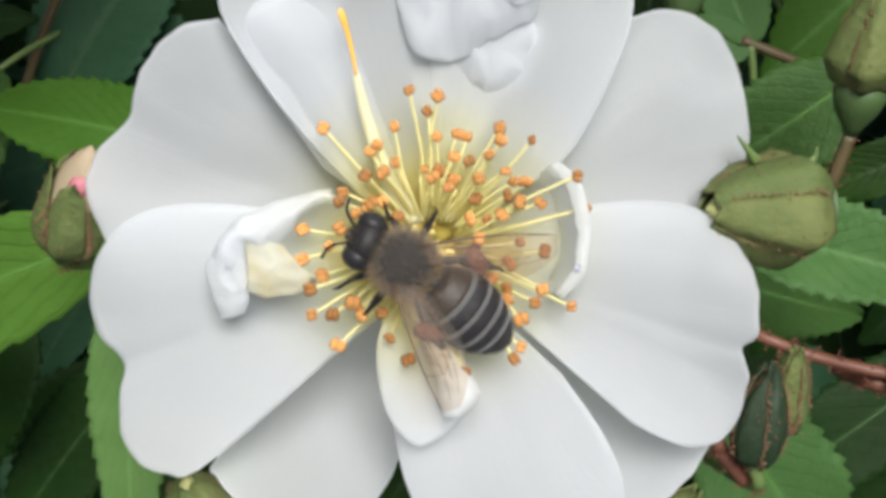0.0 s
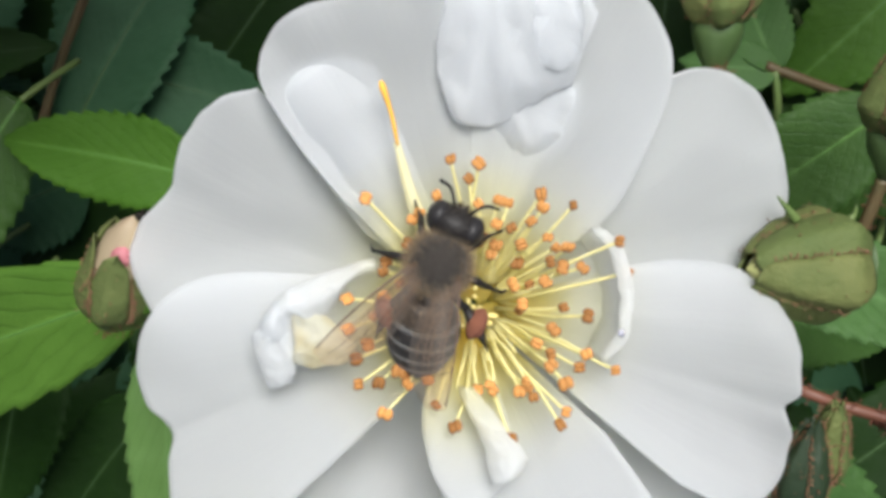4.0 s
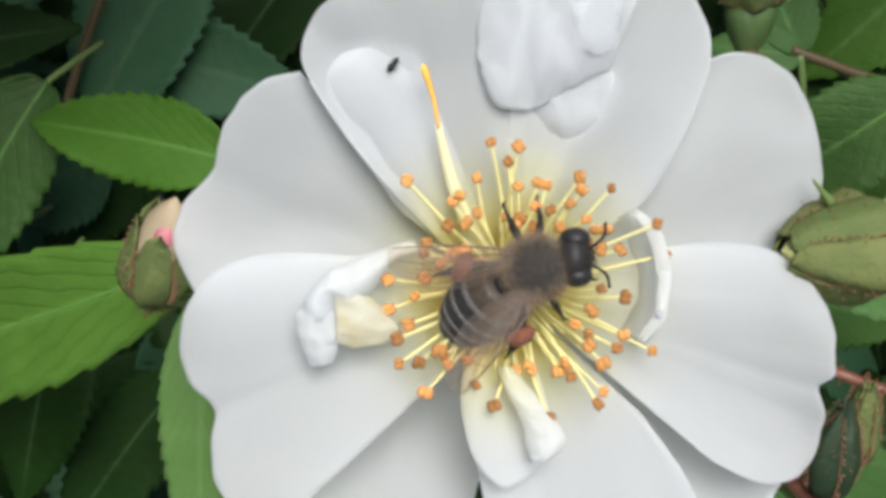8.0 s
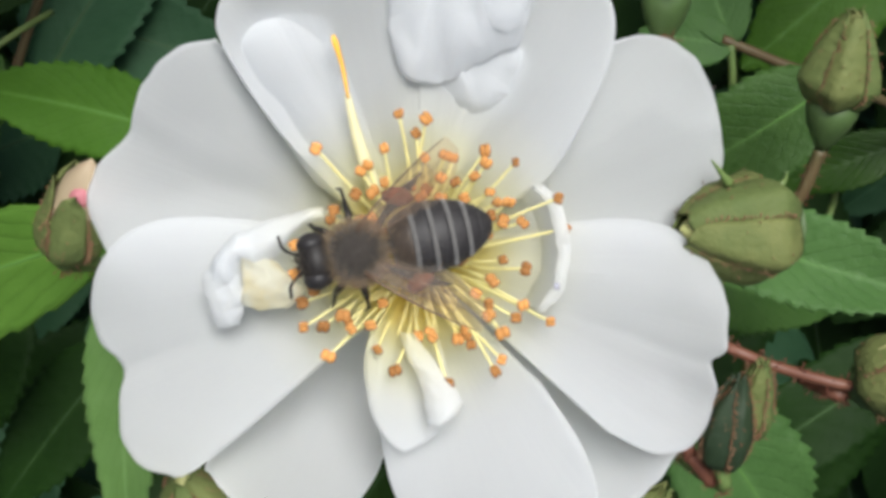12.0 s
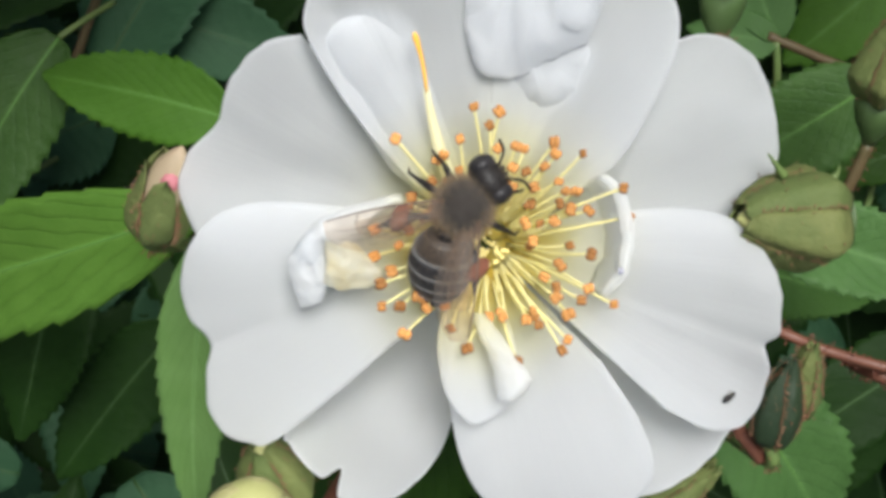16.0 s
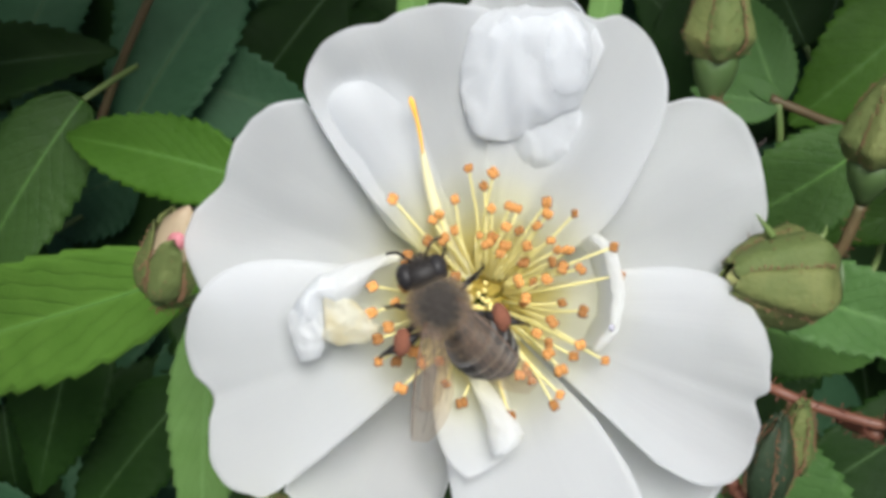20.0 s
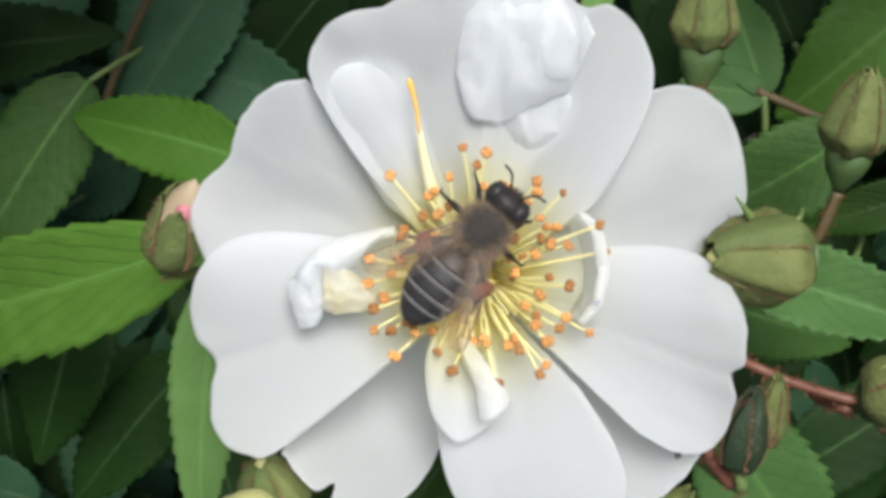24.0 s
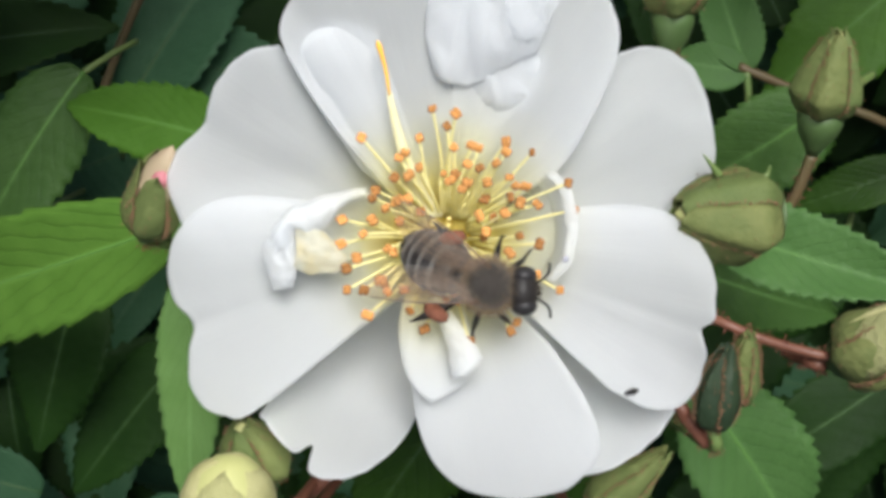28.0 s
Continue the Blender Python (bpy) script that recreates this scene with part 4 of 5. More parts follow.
def build_stamens():
    rnd = random.Random(8)
    kinds = [anther_mesh(k) for k in range(4)]
    places = [(x, y, 1) for x, y in OUTER_ANTHERS + LEFT_ANTHERS]
    for _ in range(14):  # short inner stamens
        a, r = rnd.uniform(0, 2 * math.pi), rnd.uniform(2.6, 5.2)
        places.append((r * math.cos(a), r * math.sin(a), 0))
    for x, y, outer in places:
        r, a = math.hypot(x, y), math.atan2(y, x)
        top = rnd.uniform(4.4, 5.6) if outer else rnd.uniform(3.2, 4.6)
        if r > 9:
            top = rnd.uniform(4.6, 6.2)
        root = rnd.uniform(1.7, 2.5)
        a0 = a + rnd.uniform(-0.12, 0.12)
        foot = Vector((root * math.cos(a0), root * math.sin(a0), -0.2))
        tip = Vector((x, y, top))
        mid = foot.lerp(tip, 0.5) + Vector((rnd.uniform(-0.4, 0.4), rnd.uniform(-0.4, 0.4), rnd.uniform(0.2, 1.0)))
        bm = bmesh.new()
        tube(bm, bend_line([foot, mid, tip], 8), [0.15, 0.145, 0.135, 0.125, 0.115, 0.11, 0.105, 0.1, 0.09], 6)
        fil = part("stamen", bm, FILAMENT, flower)
        turn = Euler((rnd.uniform(-0.5, 0.5), rnd.uniform(-0.6, 0.4), a + rnd.uniform(-0.9, 0.9)))
        size = rnd.uniform(0.60, 0.88)
        shared("anther", rnd.choice(kinds), fil, Matrix.LocRotScale(tip * MM, turn, (size, size * rnd.uniform(0.75, 1.15), size)))
    for _ in range(44):  # thin filaments that have shed their anthers
        a, r = rnd.uniform(0, 2 * math.pi), rnd.uniform(3.2, 5.6)
        tip = Vector((r * math.cos(a), r * math.sin(a), rnd.uniform(1.6, 3.6)))
        foot = Vector((1.9 * math.cos(a + 0.1), 1.9 * math.sin(a + 0.1), -0.2))
        bm = bmesh.new()
        tube(bm, bend_line([foot, foot.lerp(tip, 0.5) + Vector((0, 0, 0.5)), tip], 5), [0.13, 0.12, 0.11, 0.1, 0.09, 0.05], 5)
        part("stamen", bm, FILAMENT, flower)
    # one stamen half turned into a petal: a yellow band with a long orange edge
    bm = bmesh.new()
    line = bend_line([(-1.0, 1.6, 0.6), (-2.7, 4.4, 2.4), (-4.0, 8.3, 4.4), (-4.7, 11.4, 5.9)], 12)
    for i in range(12):
        w0, w1 = 0.75 - 0.045 * i, 0.75 - 0.045 * (i + 1)
        across = Vector((0.93, 0.36, 0.1))
        a, b = line[i], line[i + 1]
        bm.faces.new([bm.verts.new(q) for q in (a - across * w0, a + across * w0, b + across * w1, b - across * w1)])
    bmesh.ops.remove_doubles(bm, verts=bm.verts, dist=0.001)
    band = part("stamen_band", bm, PALE_YELLOW, flower, "pale yellow filament grown along a petal")
    band.modifiers.new("thickness", "SOLIDIFY").thickness = 0.0003
    bm = bmesh.new()
    tube(bm, bend_line([(-4.65, 11.2, 6.0), (-5.0, 13.3, 6.6), (-5.6, 15.3, 7.3)], 8), [0.08, 0.12, 0.15, 0.16, 0.16, 0.18, 0.22, 0.26, 0.12], 7)
    part("anther_edge", bm, STAIN, band, "long orange anther edge")
    bm = bmesh.new()
    lathe(bm, (9.6, -1.7, 5.55), (0.5, 0, 1), [(0, 0.15), (0.2, 0.28), (0.34, 0.1)], 10)
    part("spot", bm, SPOT, flower, "grey spot on the rolled petal")


build_stamens()

# ---- the honey bee; its own space points along x, with the waist at the origin ----
bee = tagged(empty("honey_bee", (0, 0, 8)), "brown honey bee with banded abdomen and rust pollen loads", "bee")
BEE_MOVERS = {}


def fuzz(points_normals, length, width, rnd):
    """Short tapering hairs."""
    bm = bmesh.new()
    for p, nrm in points_normals:
        d = (nrm + Vector((rnd.uniform(-0.5, 0.2), rnd.uniform(-0.4, 0.4), rnd.uniform(-0.3, 0.4)))).normalized()
        s = d.orthogonal().normalized() * width
        s.rotate(Matrix.Rotation(rnd.uniform(0, 3.1), 3, d))
        tall = length * rnd.uniform(0.6, 1.2)
        bm.faces.new([bm.verts.new(q) for q in (p - s, p + s, p + d * tall)])
    return bm


def on_egg(centre, half, count, rnd, low=-0.7):
    out = []
    while len(out) < count:
        d = Vector((rnd.gauss(0, 1), rnd.gauss(0, 1), rnd.gauss(0, 1))).normalized()
        if d.z > low:
            p = Vector((d.x * half[0], d.y * half[1], d.z * half[2]))
            n = Vector((d.x / half[0], d.y / half[1], d.z / half[2])).normalized()
            out.append((Vector(centre) + p * 0.97, n))
    return out


def egg(centre, half, sides=18, rings=12, shape=lambda d: 1.0):
    bm = bmesh.new()
    bmesh.ops.create_uvsphere(bm, u_segments=sides, v_segments=rings, radius=1)
    for v in bm.verts:
        d = v.co.copy()
        v.co = Vector(centre) + Vector((d.x * half[0], d.y * half[1], d.z * half[2])) * shape(d)
    return bm


def wing_sheet(length, width, lead):
    """A flat wing along -x, its leading edge on the side of lead; slightly cambered."""
    def place(u, v):
        x = -length * v
        chord = width * (0.16 + 0.84 * math.sin(math.pi * min(1, 0.10 + 0.86 * v) ** 1.35) ** 0.7)
        y = lead * (0.10 * width * math.sin(math.pi * v) - chord * u)
        return Vector((x, y, 0.16 * math.sin(math.pi * u) + 0.05 * math.sin(9 * u + 6 * v)))
    return place


def build_bee():
    rnd = random.Random(21)
    # thorax with its fur
    part("thorax", egg((2.25, 0, 0.25), (2.0, 1.9, 1.6)), FUR_DARK, bee, "dark furry thorax")
    coat = on_egg((2.25, 0, 0.25), (2.05, 1.95, 1.6), 8000, rnd)
    top, rest = [], []
    for c in coat:
        (top if c[0].z - 0.25 + rnd.uniform(-0.6, 0.6) > 0.85 else rest).append(c)
    tagged(part("thorax_fur", fuzz(top, 0.46, 0.012, rnd), FUR_BACK, bee, "dark brown fur on the back", False), kind="stuff")
    tagged(part("thorax_fringe", fuzz(rest, 0.78, 0.012, rnd), FUR, bee, "tan fur fringe round the thorax", False), kind="stuff")
    # head with eyes and feelers
    neck = Matrix.Translation((-3.55, 0, 0)) @ Matrix.Diagonal((1.14, 1.12, 1.14, 1)) @ Matrix.Translation((-0.35, 0, 0))

    def on_neck(name, bm, material, parent, label="", smooth=True):
        bm.transform(neck)
        return part(name, bm, material, parent, label, smooth)

    head = on_neck("head", egg((4.72, 0, -0.12), (1.20, 1.66, 1.38), shape=lambda d: 1 - 0.10 * max(0, d.x)), CHITIN, bee, "black head")
    BEE_MOVERS["head"] = head
    for s in (-1, 1):
        on_neck("eye", egg((4.80, 1.06 * s, 0.02), (0.92, 0.70, 1.10), 18, 12), EYE, head, "glossy black eye")
        bm = bmesh.new()
        tube(bm, bend_line([(5.45, 0.4 * s, 0.35), (5.85, 0.65 * s, 0.85), (6.2, 0.9 * s, 0.8)], 5), 0.085, 6)
        tube(bm, bend_line([(6.2, 0.9 * s, 0.8), (6.5, 1.25 * s, 0.4), (6.6, 1.9 * s, 0.1)], 6), 0.095, 6)
        on_neck("antenna", bm, CHITIN, head)
        bm = bmesh.new()
        tube(bm, [(5.5, 0.2 * s, -0.8), (5.95, 0.2 * s, -1.2), (6.0, 0.05 * s, -1.45)], [0.18, 0.16, 0.05], 6)
        on_neck("mandible", bm, CHITIN, head)
    for k in range(3):
        on_neck("ocellus", egg((4.6 + (0.15 if k == 1 else -0.1), (k - 1) * 0.3, 1.08), (0.1, 0.1, 0.1), 8, 6), EYE, head)
    fur = fuzz(on_egg((4.72, 0, -0.15), (1.20, 1.25, 1.36), 900, rnd, -0.2), 0.34, 0.012, rnd)
    tagged(on_neck("head_fur", fur, FUR_HEAD, head, "brown face hair", False), kind="stuff")
    # abdomen: overlapping rings, each with a paler hair band behind it
    bm = bmesh.new()
    tube(bm, [(0.5, 0, 0.1), (0.1, 0, 0.0), (-0.4, 0, 0)], [0.7, 0.5, 0.9], 12)
    abdomen = part("abdomen", bm, BROWN_CHITIN, bee, "dark brown banded abdomen")
    edges = [-0.15, -1.4, -2.65, -3.9, -5.05, -6.1, -7.0]

    def girth(x):
        f = (-x - 0.05) / 7.15
        return max(0.12, 2.38 * math.sin(math.pi * min(1, max(0, 0.09 + 0.91 * f)) ** 0.86) ** 0.55)

    for k, (x0, x1) in enumerate(zip(edges, edges[1:])):
        bm = bmesh.new()
        prof = [(-(x0) + (x0 - x1) * i / 6, girth(x0 + (x1 - x0) * i / 6) * (1 + 0.022 * i / 6) + 0.03) for i in range(7)]
        prof.append((prof[-1][0] + 0.05, prof[-1][1] - 0.14))
        lathe(bm, (0, 0, 0), (-1, 0, -0.06), prof, 24, 0.86)
        part("abdomen_ring", bm, BROWN_CHITIN if k else AMBER, abdomen, "" if k else "amber-brown first ring of the abdomen")
        if 1 <= k <= 4:
            bm = bmesh.new()
            xa = x0 - 0.04
            prof = [(-xa + 0.30 * i / 3, girth(xa - 0.30 * i / 3) * 1.012 + 0.05) for i in range(4)]
            lathe(bm, (0, 0, 0.012), (-1, 0, -0.06), prof, 24, 0.86)
            part("hair_band", bm, BAND, abdomen, "pale hair band")
    hairs = []
    for _ in range(320):
        x = -rnd.random() ** 2.4 * 3.2 - 0.1
        a = rnd.uniform(-0.3, math.pi + 0.3)
        g = girth(x)
        nrm = Vector((-0.8, math.cos(a), math.sin(a))).normalized()
        hairs.append((Vector((x, g * math.cos(a), 0.86 * g * math.sin(a) + 0.06 * x)), nrm))
    tagged(part("abdomen_fur", fuzz(hairs, 0.36, 0.014, rnd), FUR, abdomen, "", False), kind="stuff")
    down = []
    for _ in range(900):
        x, a = rnd.uniform(-6.6, -1.2), rnd.uniform(-0.3, math.pi + 0.3)
        g = girth(x)
        down.append((Vector((x, g * math.cos(a), 0.86 * g * math.sin(a) + 0.06 * x)), Vector((-1.6, math.cos(a), math.sin(a))).normalized()))
    tagged(part("abdomen_down", fuzz(down, 0.26, 0.012, rnd), BAND, abdomen, "short grey down", False), kind="stuff")
    BEE_MOVERS["abdomen"] = abdomen
    # wings
    for s, side in ((1, "left"), (-1, "right")):
        bm = bmesh.new()
        fore = wing_sheet(8.6, 3.0, s)
        sheet(bm, fore, 10, 24)
        wing = part("wing", bm, WING, bee, "clear brown-tinted wing")
        for u, v0, v1, thick in ((0.02, 0.0, 0.97, 0.085), (0.16, 0.0, 0.62, 0.055), (0.45, 0.0, 0.80, 0.04), (0.72, 0.0, 0.66, 0.035), (0.32, 0.42, 0.93, 0.03), (0.6, 0.3, 0.9, 0.028)):
            bm = bmesh.new()
            tube(bm, [fore(u + 0.12 * (i / 10) * (u > 0.1), v0 + (v1 - v0) * i / 10) for i in range(11)], [thick * (1.1 - 0.6 * i / 10) for i in range(11)], 5)
            part("wing_vein", bm, VEIN, wing, "brown wing vein")
        for u0, u1, v in ((0.18, 0.5, 0.42), (0.5, 0.76, 0.36), (0.2, 0.4, 0.62), (0.45, 0.7, 0.6), (0.02, 0.3, 0.7)):
            bm = bmesh.new()
            tube(bm, [fore(u0 + (u1 - u0) * i / 4, v + 0.05 * i / 4) for i in range(5)], 0.026, 5)
            part("wing_vein", bm, VEIN, wing, "brown wing vein")
        bm = bmesh.new()
        hind = wing_sheet(6.0, 1.8, s)
        m = pose(-0.4, -s * 0.5, -0.08, 0, 0, -s * 1)
        sheet(bm, lambda u, v: m @ hind(u, v), 8, 16)
        hw = part("hind_wing", bm, WING, wing, "clear hind wing")
        BEE_MOVERS["wing_" + side] = wing
    # legs: femur, shin and foot; the hind pair carries pollen
    for k, (x, ankles) in enumerate(((3.3, ((1.1, -0.9), (1.7, -2.2), (1.8, -3.4))), (2.1, ((1.6, -0.7), (2.6, -1.6), (2.9, -3.0))), (0.9, ((2.1, -0.5), (3.4, -1.0), (3.6, -2.6))))):
        for s, side in ((1, "left"), (-1, "right")):
            lean = (1.5, -0.3, -2.0)[k]
            hip = Vector((0, 0, 0))
            knee = Vector((lean * 0.35, s * ankles[0][0] * 0.8, 0.2))
            ankle = Vector((lean * 0.9, s * (ankles[1][0] - 0.2), ankles[1][1] + 0.6))
            toe = Vector((lean * 1.25, s * (ankles[2][0] + 0.5), ankles[2][1] + 0.6))
            bm = bmesh.new()
            tube(bm, [hip, knee], [0.24, 0.27], 8)
            fat = (0.25, 0.28, 0.50)[k]
            tube(bm, [knee, knee.lerp(ankle, 0.5), ankle], [0.26, fat, fat * 0.8], 8)
            tube(bm, [ankle, ankle.lerp(toe, 0.4), toe], [fat * 0.72, fat * 0.5, 0.12], 8)
            tube(bm, [toe, toe + Vector((0.3 * (1 if k < 2 else -1), s * 0.25, -0.15))], [0.12, 0.05], 5)
            leg = part("leg", bm, CHITIN, bee)
            if k == 2:
                mid = knee.lerp(ankle, 0.55) + Vector((0, s * 0.22, 0.18))
                part("pollen_load", egg(mid, (1.08, 0.64, 0.60), 18, 12, lambda d: 1 + 0.2 * noise.noise(d * 2.6)), POLLEN, leg, "rust-red pollen load")
            BEE_MOVERS["leg_%d_%s" % (k, side)] = (leg, Vector((x, s * 0.95, -0.75)))


build_bee()

# ---- a tiny dark beetle that crawls over the petals ----
beetle = tagged(empty("tiny_beetle", (0, 18, 9)), "tiny shiny black beetle crawling on a petal", "beetle")


def build_beetle():
    part("wing_case", egg((-0.15, 0, 0.22), (0.46, 0.23, 0.2), 12, 8), CHITIN, beetle)
    part("thorax", egg((0.32, 0, 0.2), (0.17, 0.18, 0.15), 10, 8), CHITIN, beetle)
    part("head", egg((0.5, 0, 0.18), (0.11, 0.13, 0.11), 10, 8), EYE, beetle)
    for s in (-1, 1):
        for x in (-0.2, 0.08, 0.34):
            bm = bmesh.new()
            tube(bm, [(x, 0.1 * s, 0.18), (x + 0.02, 0.26 * s, 0.24), (x + 0.04, 0.38 * s, 0.0)], [0.035, 0.03, 0.015], 5)
            part("leg", bm, CHITIN, beetle)


build_beetle()


# ---- what moves ----
# seconds, waist x and y, heading, bend of the abdomen, spread of the left and the right wing, droop of the abdomen, turn of the head
BEE = [
    (0, 0.2, -2.5, 145, -6, 35, 39, 20, 9),
    (0.5, -1.4, -1.5, 145, -1, 22, 25, 0, 1),
    (1, -2.1, -2.6, 172, 0, 19, 41, 0, 0),
    (1.5, -3.0, -2.0, 149, 4, 6, 35, 0, -6),
    (2, -4.3, -0.9, 126, 36, 20, 6, 29, -30),
    (2.5, -4.1, -0.2, 123, 18, 47, 6, 40, -25),
    (4.5, -2.8, 1.3, 63, 7, 28, 17, 33, -9),
    (5, -5.4, 0.9, 85, 12, 27, 27, 40, -17),
    (5.5, -6.0, 0.1, 103, 10, 36, 14, 40, -14),
    (6, -4.0, 1.0, 71, 22, 27, 21, 39, -30),
    (6.5, -4.5, 0.6, 61, 21, 33, 16, 40, -30),
    (7, -3.1, 1.5, 75, 16, 45, 17, 40, -23),
    (7.5, -2.5, 2.5, 33, 25, 33, 18, 26, -30),
    (8, -0.7, 0.7, 27, 18, 30, 23, 37, -25),
    (8.5, 2.2, 0.7, 38, -6, 26, 31, 0, 8),
    (9, 0.2, 0.3, 36, 6, 27, 25, 30, -9),
    (9.5, 1.4, -0.7, 32, -1, 15, 49, 25, 1),
    (10, 2.7, -1.0, 63, -19, 19, 35, 40, 27),
    (10.5, 2.5, 0.2, 109, -5, 25, 29, 17, 7),
    (11, 3.2, 2.4, 149, -18, 29, 41, 11, 24),
    (11.5, 1.2, 1.4, 158, -13, 21, 46, 12, 17),
    (12, -1.8, 1.2, 192, 0, 39, 34, 0, 0),
    (12.5, -2.2, 0.9, 193, 2, 71, 43, 0, -3),
    (14.5, -2.8, -1.2, 163, 11, 19, 14, 0, -15),
    (15, -6.0, -1.1, 134, 39, 37, 6, 0, -30),
    (15.5, -3.1, -0.2, 84, -4, 29, 30, 39, 6),
    (16, -3.1, 0.9, 60, 20, 49, 25, 35, -27),
    (16.5, -0.0, 0.2, 44, 5, 46, 9, 19, -7),
    (17, 0.7, -1.6, 36, 1, 35, 43, 40, -1),
    (17.5, 0.9, -0.6, 51, -5, 37, 38, 39, 7),
    (18, 1.3, -1.7, 76, -10, 6, 30, 40, 18),
    (18.5, 2.6, -1.0, 108, -4, 17, 18, 18, 6),
    (19, 3.8, 0.6, 124, -4, 37, 42, 27, 6),
    (19.5, 2.5, -2.9, 160, 13, 33, 27, 40, -20),
    (20, -1.8, -1.9, 129, 15, 45, 6, 37, -21),
    (20.5, -2.9, -1.6, 143, 15, 54, 15, 0, -20),
    (21, -3.5, 1.1, 96, 10, 57, 23, 21, -14),
    (21.5, -4.2, -1.3, 81, 1, 33, 28, 40, -1),
    (22, -2.2, -3.2, 59, -4, 22, 51, 40, 6),
    (22.5, -0.6, -0.6, 48, -4, 26, 45, 17, 6),
    (24.5, -1.3, 1.9, 51, 9, 31, 23, 4, -12),
    (25, -1.9, 1.1, 19, 16, 36, 29, 26, -22),
    (25.5, -0.0, 1.7, 8, 10, 39, 10, 25, -14),
    (26, -1.8, 1.5, -8, 3, 20, 39, 23, -4),
    (26.5, -0.0, 0.1, -10, 1, 6, 33, 31, -2),
    (27, -0.9, -0.7, -26, 0, 23, 33, 40, 0),
    (27.5, -0.4, -1.7, -33, -6, 13, 33, 34, 8),
    (28, 1.4, -3.3, -17, -14, 20, 15, 33, 19),
]
HIND_LEFT = [(1, 146), (2, 147), (5, 155), (6, 152), (7, 137), (8, 154), (9, 149), (10, 124), (11, 111), (12, 144), (15, 134), (16, 123), (17, 142), (18, 123), (19, 120), (20, 73), (21, 125), (22, 137), (24.5, 144), (25, 142), (26, 153), (27, 150), (28, 146)]
HIND_RIGHT = [(0, 144), (1, 125), (2, 122), (5, 124), (6, 137), (7, 142), (8, 122), (10, 116), (11, 127), (12, 135), (15, 140), (16, 132), (17, 132), (18, 116), (19, 128), (20, 135), (21, 124), (22, 150), (24.5, 131), (25, 97), (26, 103), (27, 130)]
BEETLE = [(0, -7.5, 18.5, -1.5), (6.3, -6.0, 14.0, -1.0), (7.6, -4.6, 10.4, -0.5), (7.8, -5.0, 11.2, 4.2), (8, -7.6, 15.6, 5.2), (8.2, -7.1, 15.1, 5.4), (8.4, -6.6, 15.2, -0.5),
          (9.6, -10.2, 15.4, -0.5), (9.8, -10.3, 13.6, 4.8), (10, -8.9, 8.2, 3.5), (10.1, -5.8, 5.0, 2.5), (10.2, -5.5, 4.4, 2.2), (10.4, -5.0, 3.6, -1.2), (12.5, -3.0, 2.0, -4.0), (13.5, 4.0, -2.0, -5.0), (14.5, 9.0, -3.2, 2.2),
          (15.5, 11.2, -5.3, 3.2), (16, 18.4, -11.3, 6.2), (16.5, 17.1, -4.7, 5.8), (17, 12.9, -0.1, 4.4), (17.5, 11.6, 0.3, 3.9), (18, 8.7, -5.8, 3.0), (18.5, 9.0, -8.0, -1.2), (20, 13, -9, -1.6),
          (22.5, 17, -14.6, -1.2), (24.5, 17.0, -12.4, 6.4), (25, 14.0, -2.9, 4.8), (25.5, 11.6, -5.1, 3.3), (26, 13.1, -11.8, 4.6), (26.5, 20.4, -9.3, 7.0), (27, 20.2, -9.7, 7.0), (27.5, 19.6, -11.0, 7.0), (28, 15.3, -12.3, 5.6)]


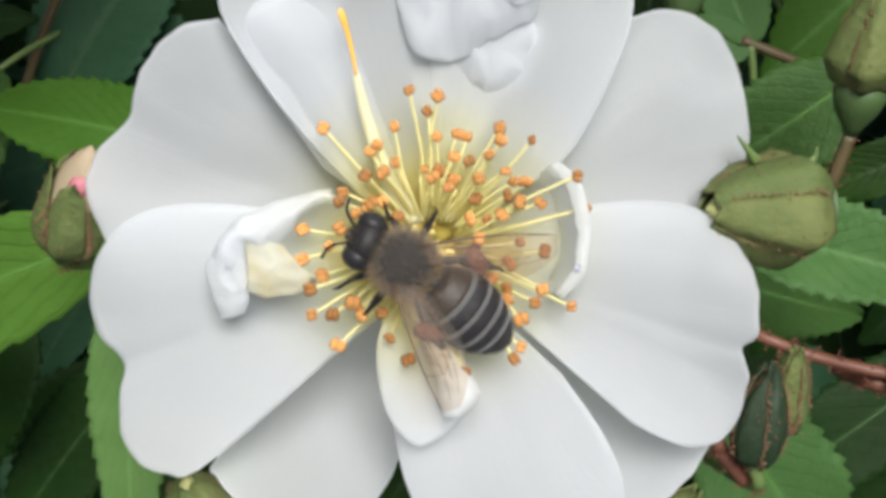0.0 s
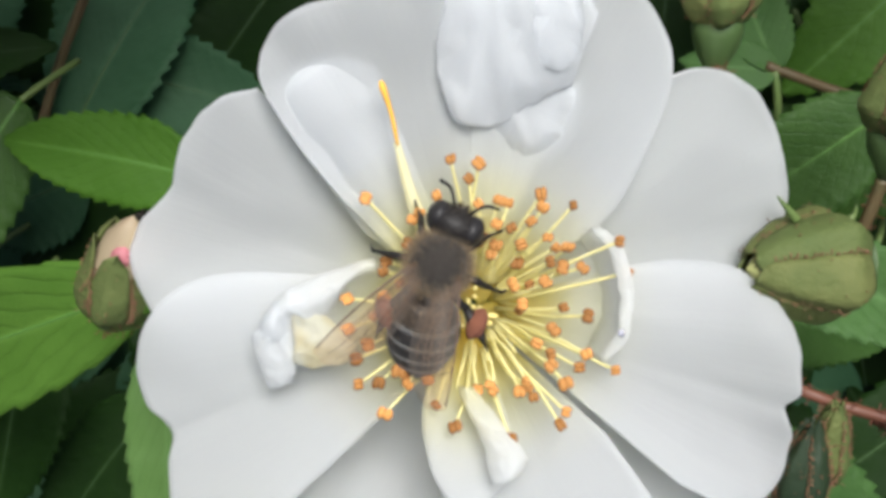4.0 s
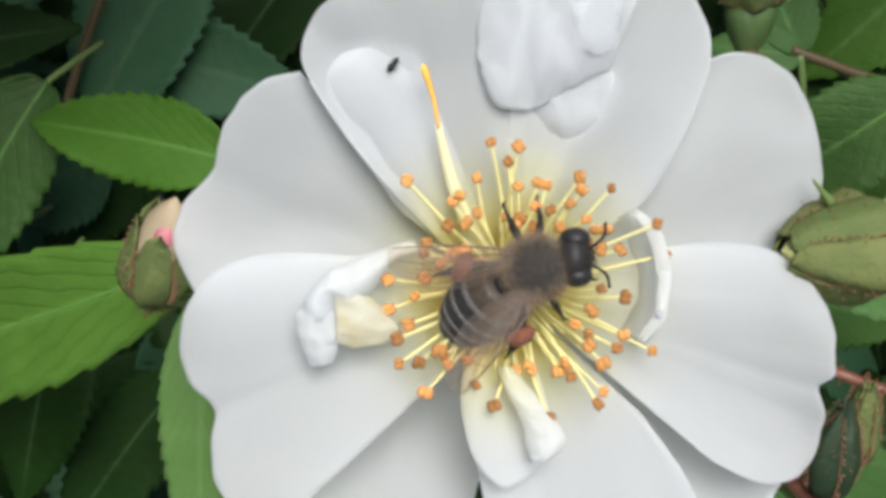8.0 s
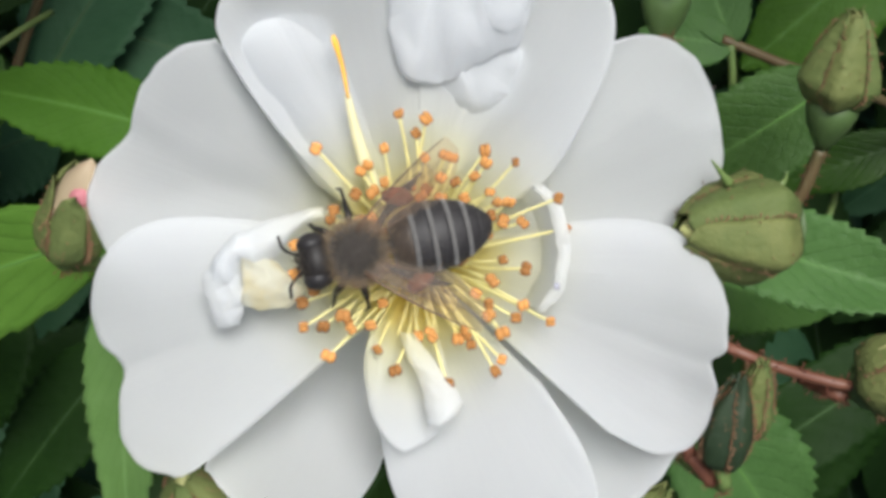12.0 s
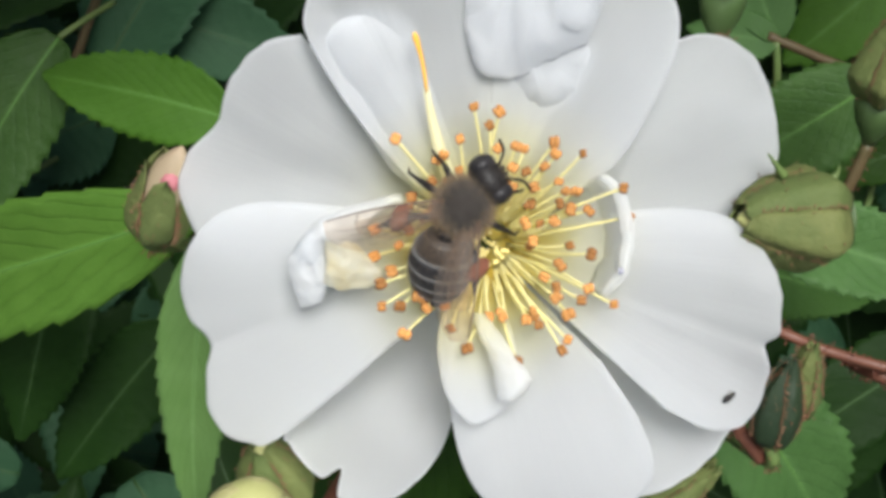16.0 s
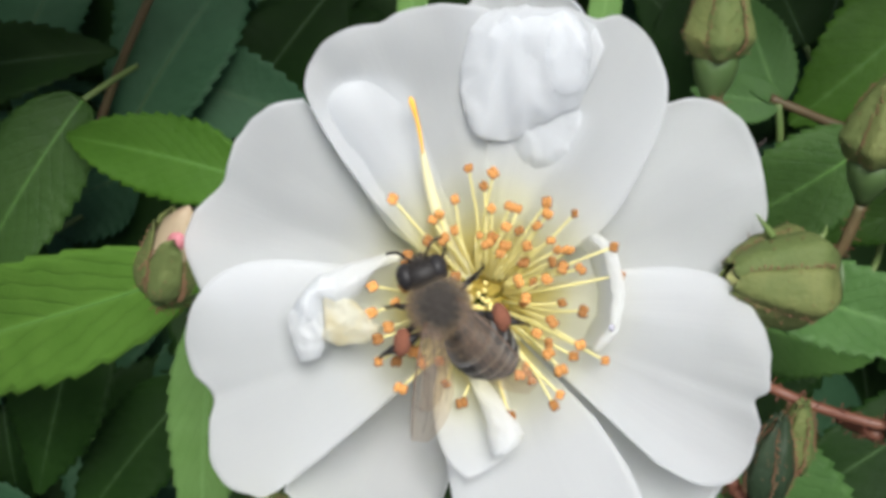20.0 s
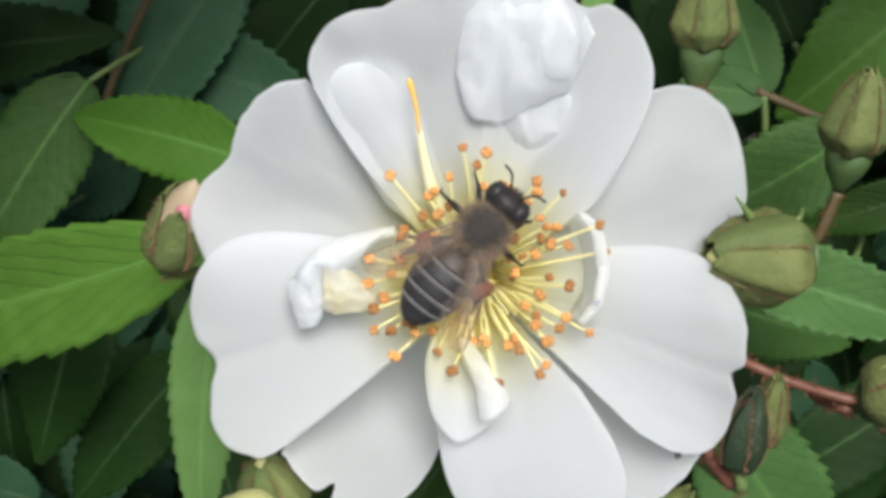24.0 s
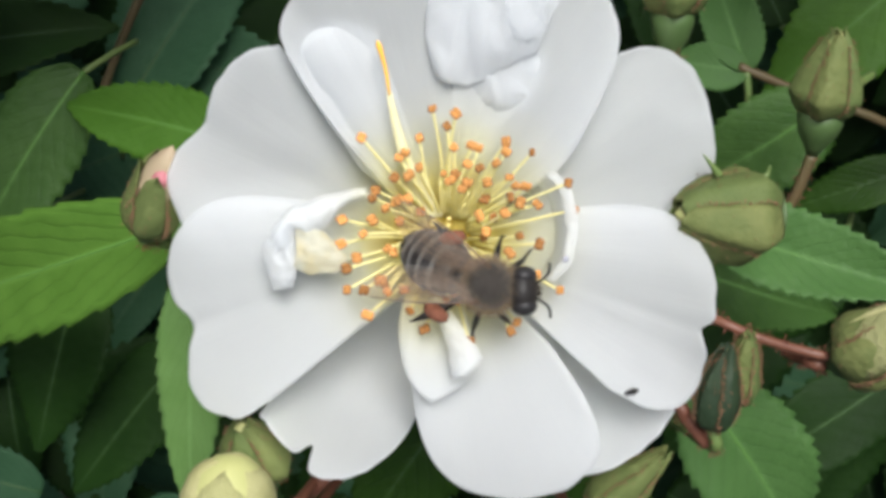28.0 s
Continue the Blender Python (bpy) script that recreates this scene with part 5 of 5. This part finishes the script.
def motions():
    walk(bee, [(t, pose(x * MM, y * MM, 8.0 * MM, 0, 0, heading)) for t, x, y, heading, *rest in BEE])
    walk(BEE_MOVERS["abdomen"], [(t, pose(0, 0, 0, 0, 0, bend) @ pose(0, 0, 0, 0, -3 - droop, 0)) for t, x, y, heading, bend, left, right, droop, turn in BEE])
    walk(BEE_MOVERS["head"], [(t, pose(3.55 * MM, 0, 0, 0, 0, turn)) for t, x, y, heading, bend, left, right, droop, turn in BEE])
    for side, s in (("left", 1), ("right", -1)):
        rows = []
        for t, x, y, heading, bend, left, right, *rest in BEE:
            spread = left if side == "left" else right
            rows.append((t, pose(2.0 * MM, s * 1.45 * MM, 1.25 * MM, s * 10, 3, -s * spread)))
        walk(BEE_MOVERS["wing_" + side], rows)
    rnd = random.Random(4)
    for key, value in BEE_MOVERS.items():
        if key.startswith("leg"):
            leg, hip = value
            base = rnd.uniform(0, 6)
            turns = {t: 14 * math.sin(3.1 * t + base * 2) for t, *rest in BEE}
            if key.startswith("leg_2"):  # the hind legs swing their pollen loads in and out
                seen = HIND_LEFT if key.endswith("left") else HIND_RIGHT
                s = 1 if key.endswith("left") else -1
                turns = {t: s * (float(np.interp(t, [r[0] for r in seen], [r[1] for r in seen])) - 116) for t, *rest in BEE}
            walk(leg, [(t, pose(hip.x * MM, hip.y * MM, hip.z * MM, 8 * math.sin(2.3 * t + base), 0, turns[t])) for t, *rest in BEE])
    skin = np.concatenate([np.array([v.co for v in ob.data.vertices]) / MM for ob in flower.children if ob.name.startswith("petal")])
    rows, heading = [], 200.0
    for (t, x, y, z), after in zip(BEETLE, BEETLE[1:] + BEETLE[-1:]):
        if math.hypot(after[1] - x, after[2] - y) > 0.3:
            want = math.degrees(math.atan2(after[2] - y, after[1] - x))
            heading += max(-80, min(80, (want - heading + 180) % 360 - 180))
        near = skin[np.hypot(skin[:, 0] - x, skin[:, 1] - y) < 0.7]
        if z > 0 and len(near):  # its feet stand on the topmost petal
            z = float(near[:, 2].max()) + 0.35
        rows.append((t, pose(x * MM, y * MM, z * MM, 0, 0, heading)))
    walk(beetle, rows)


motions()
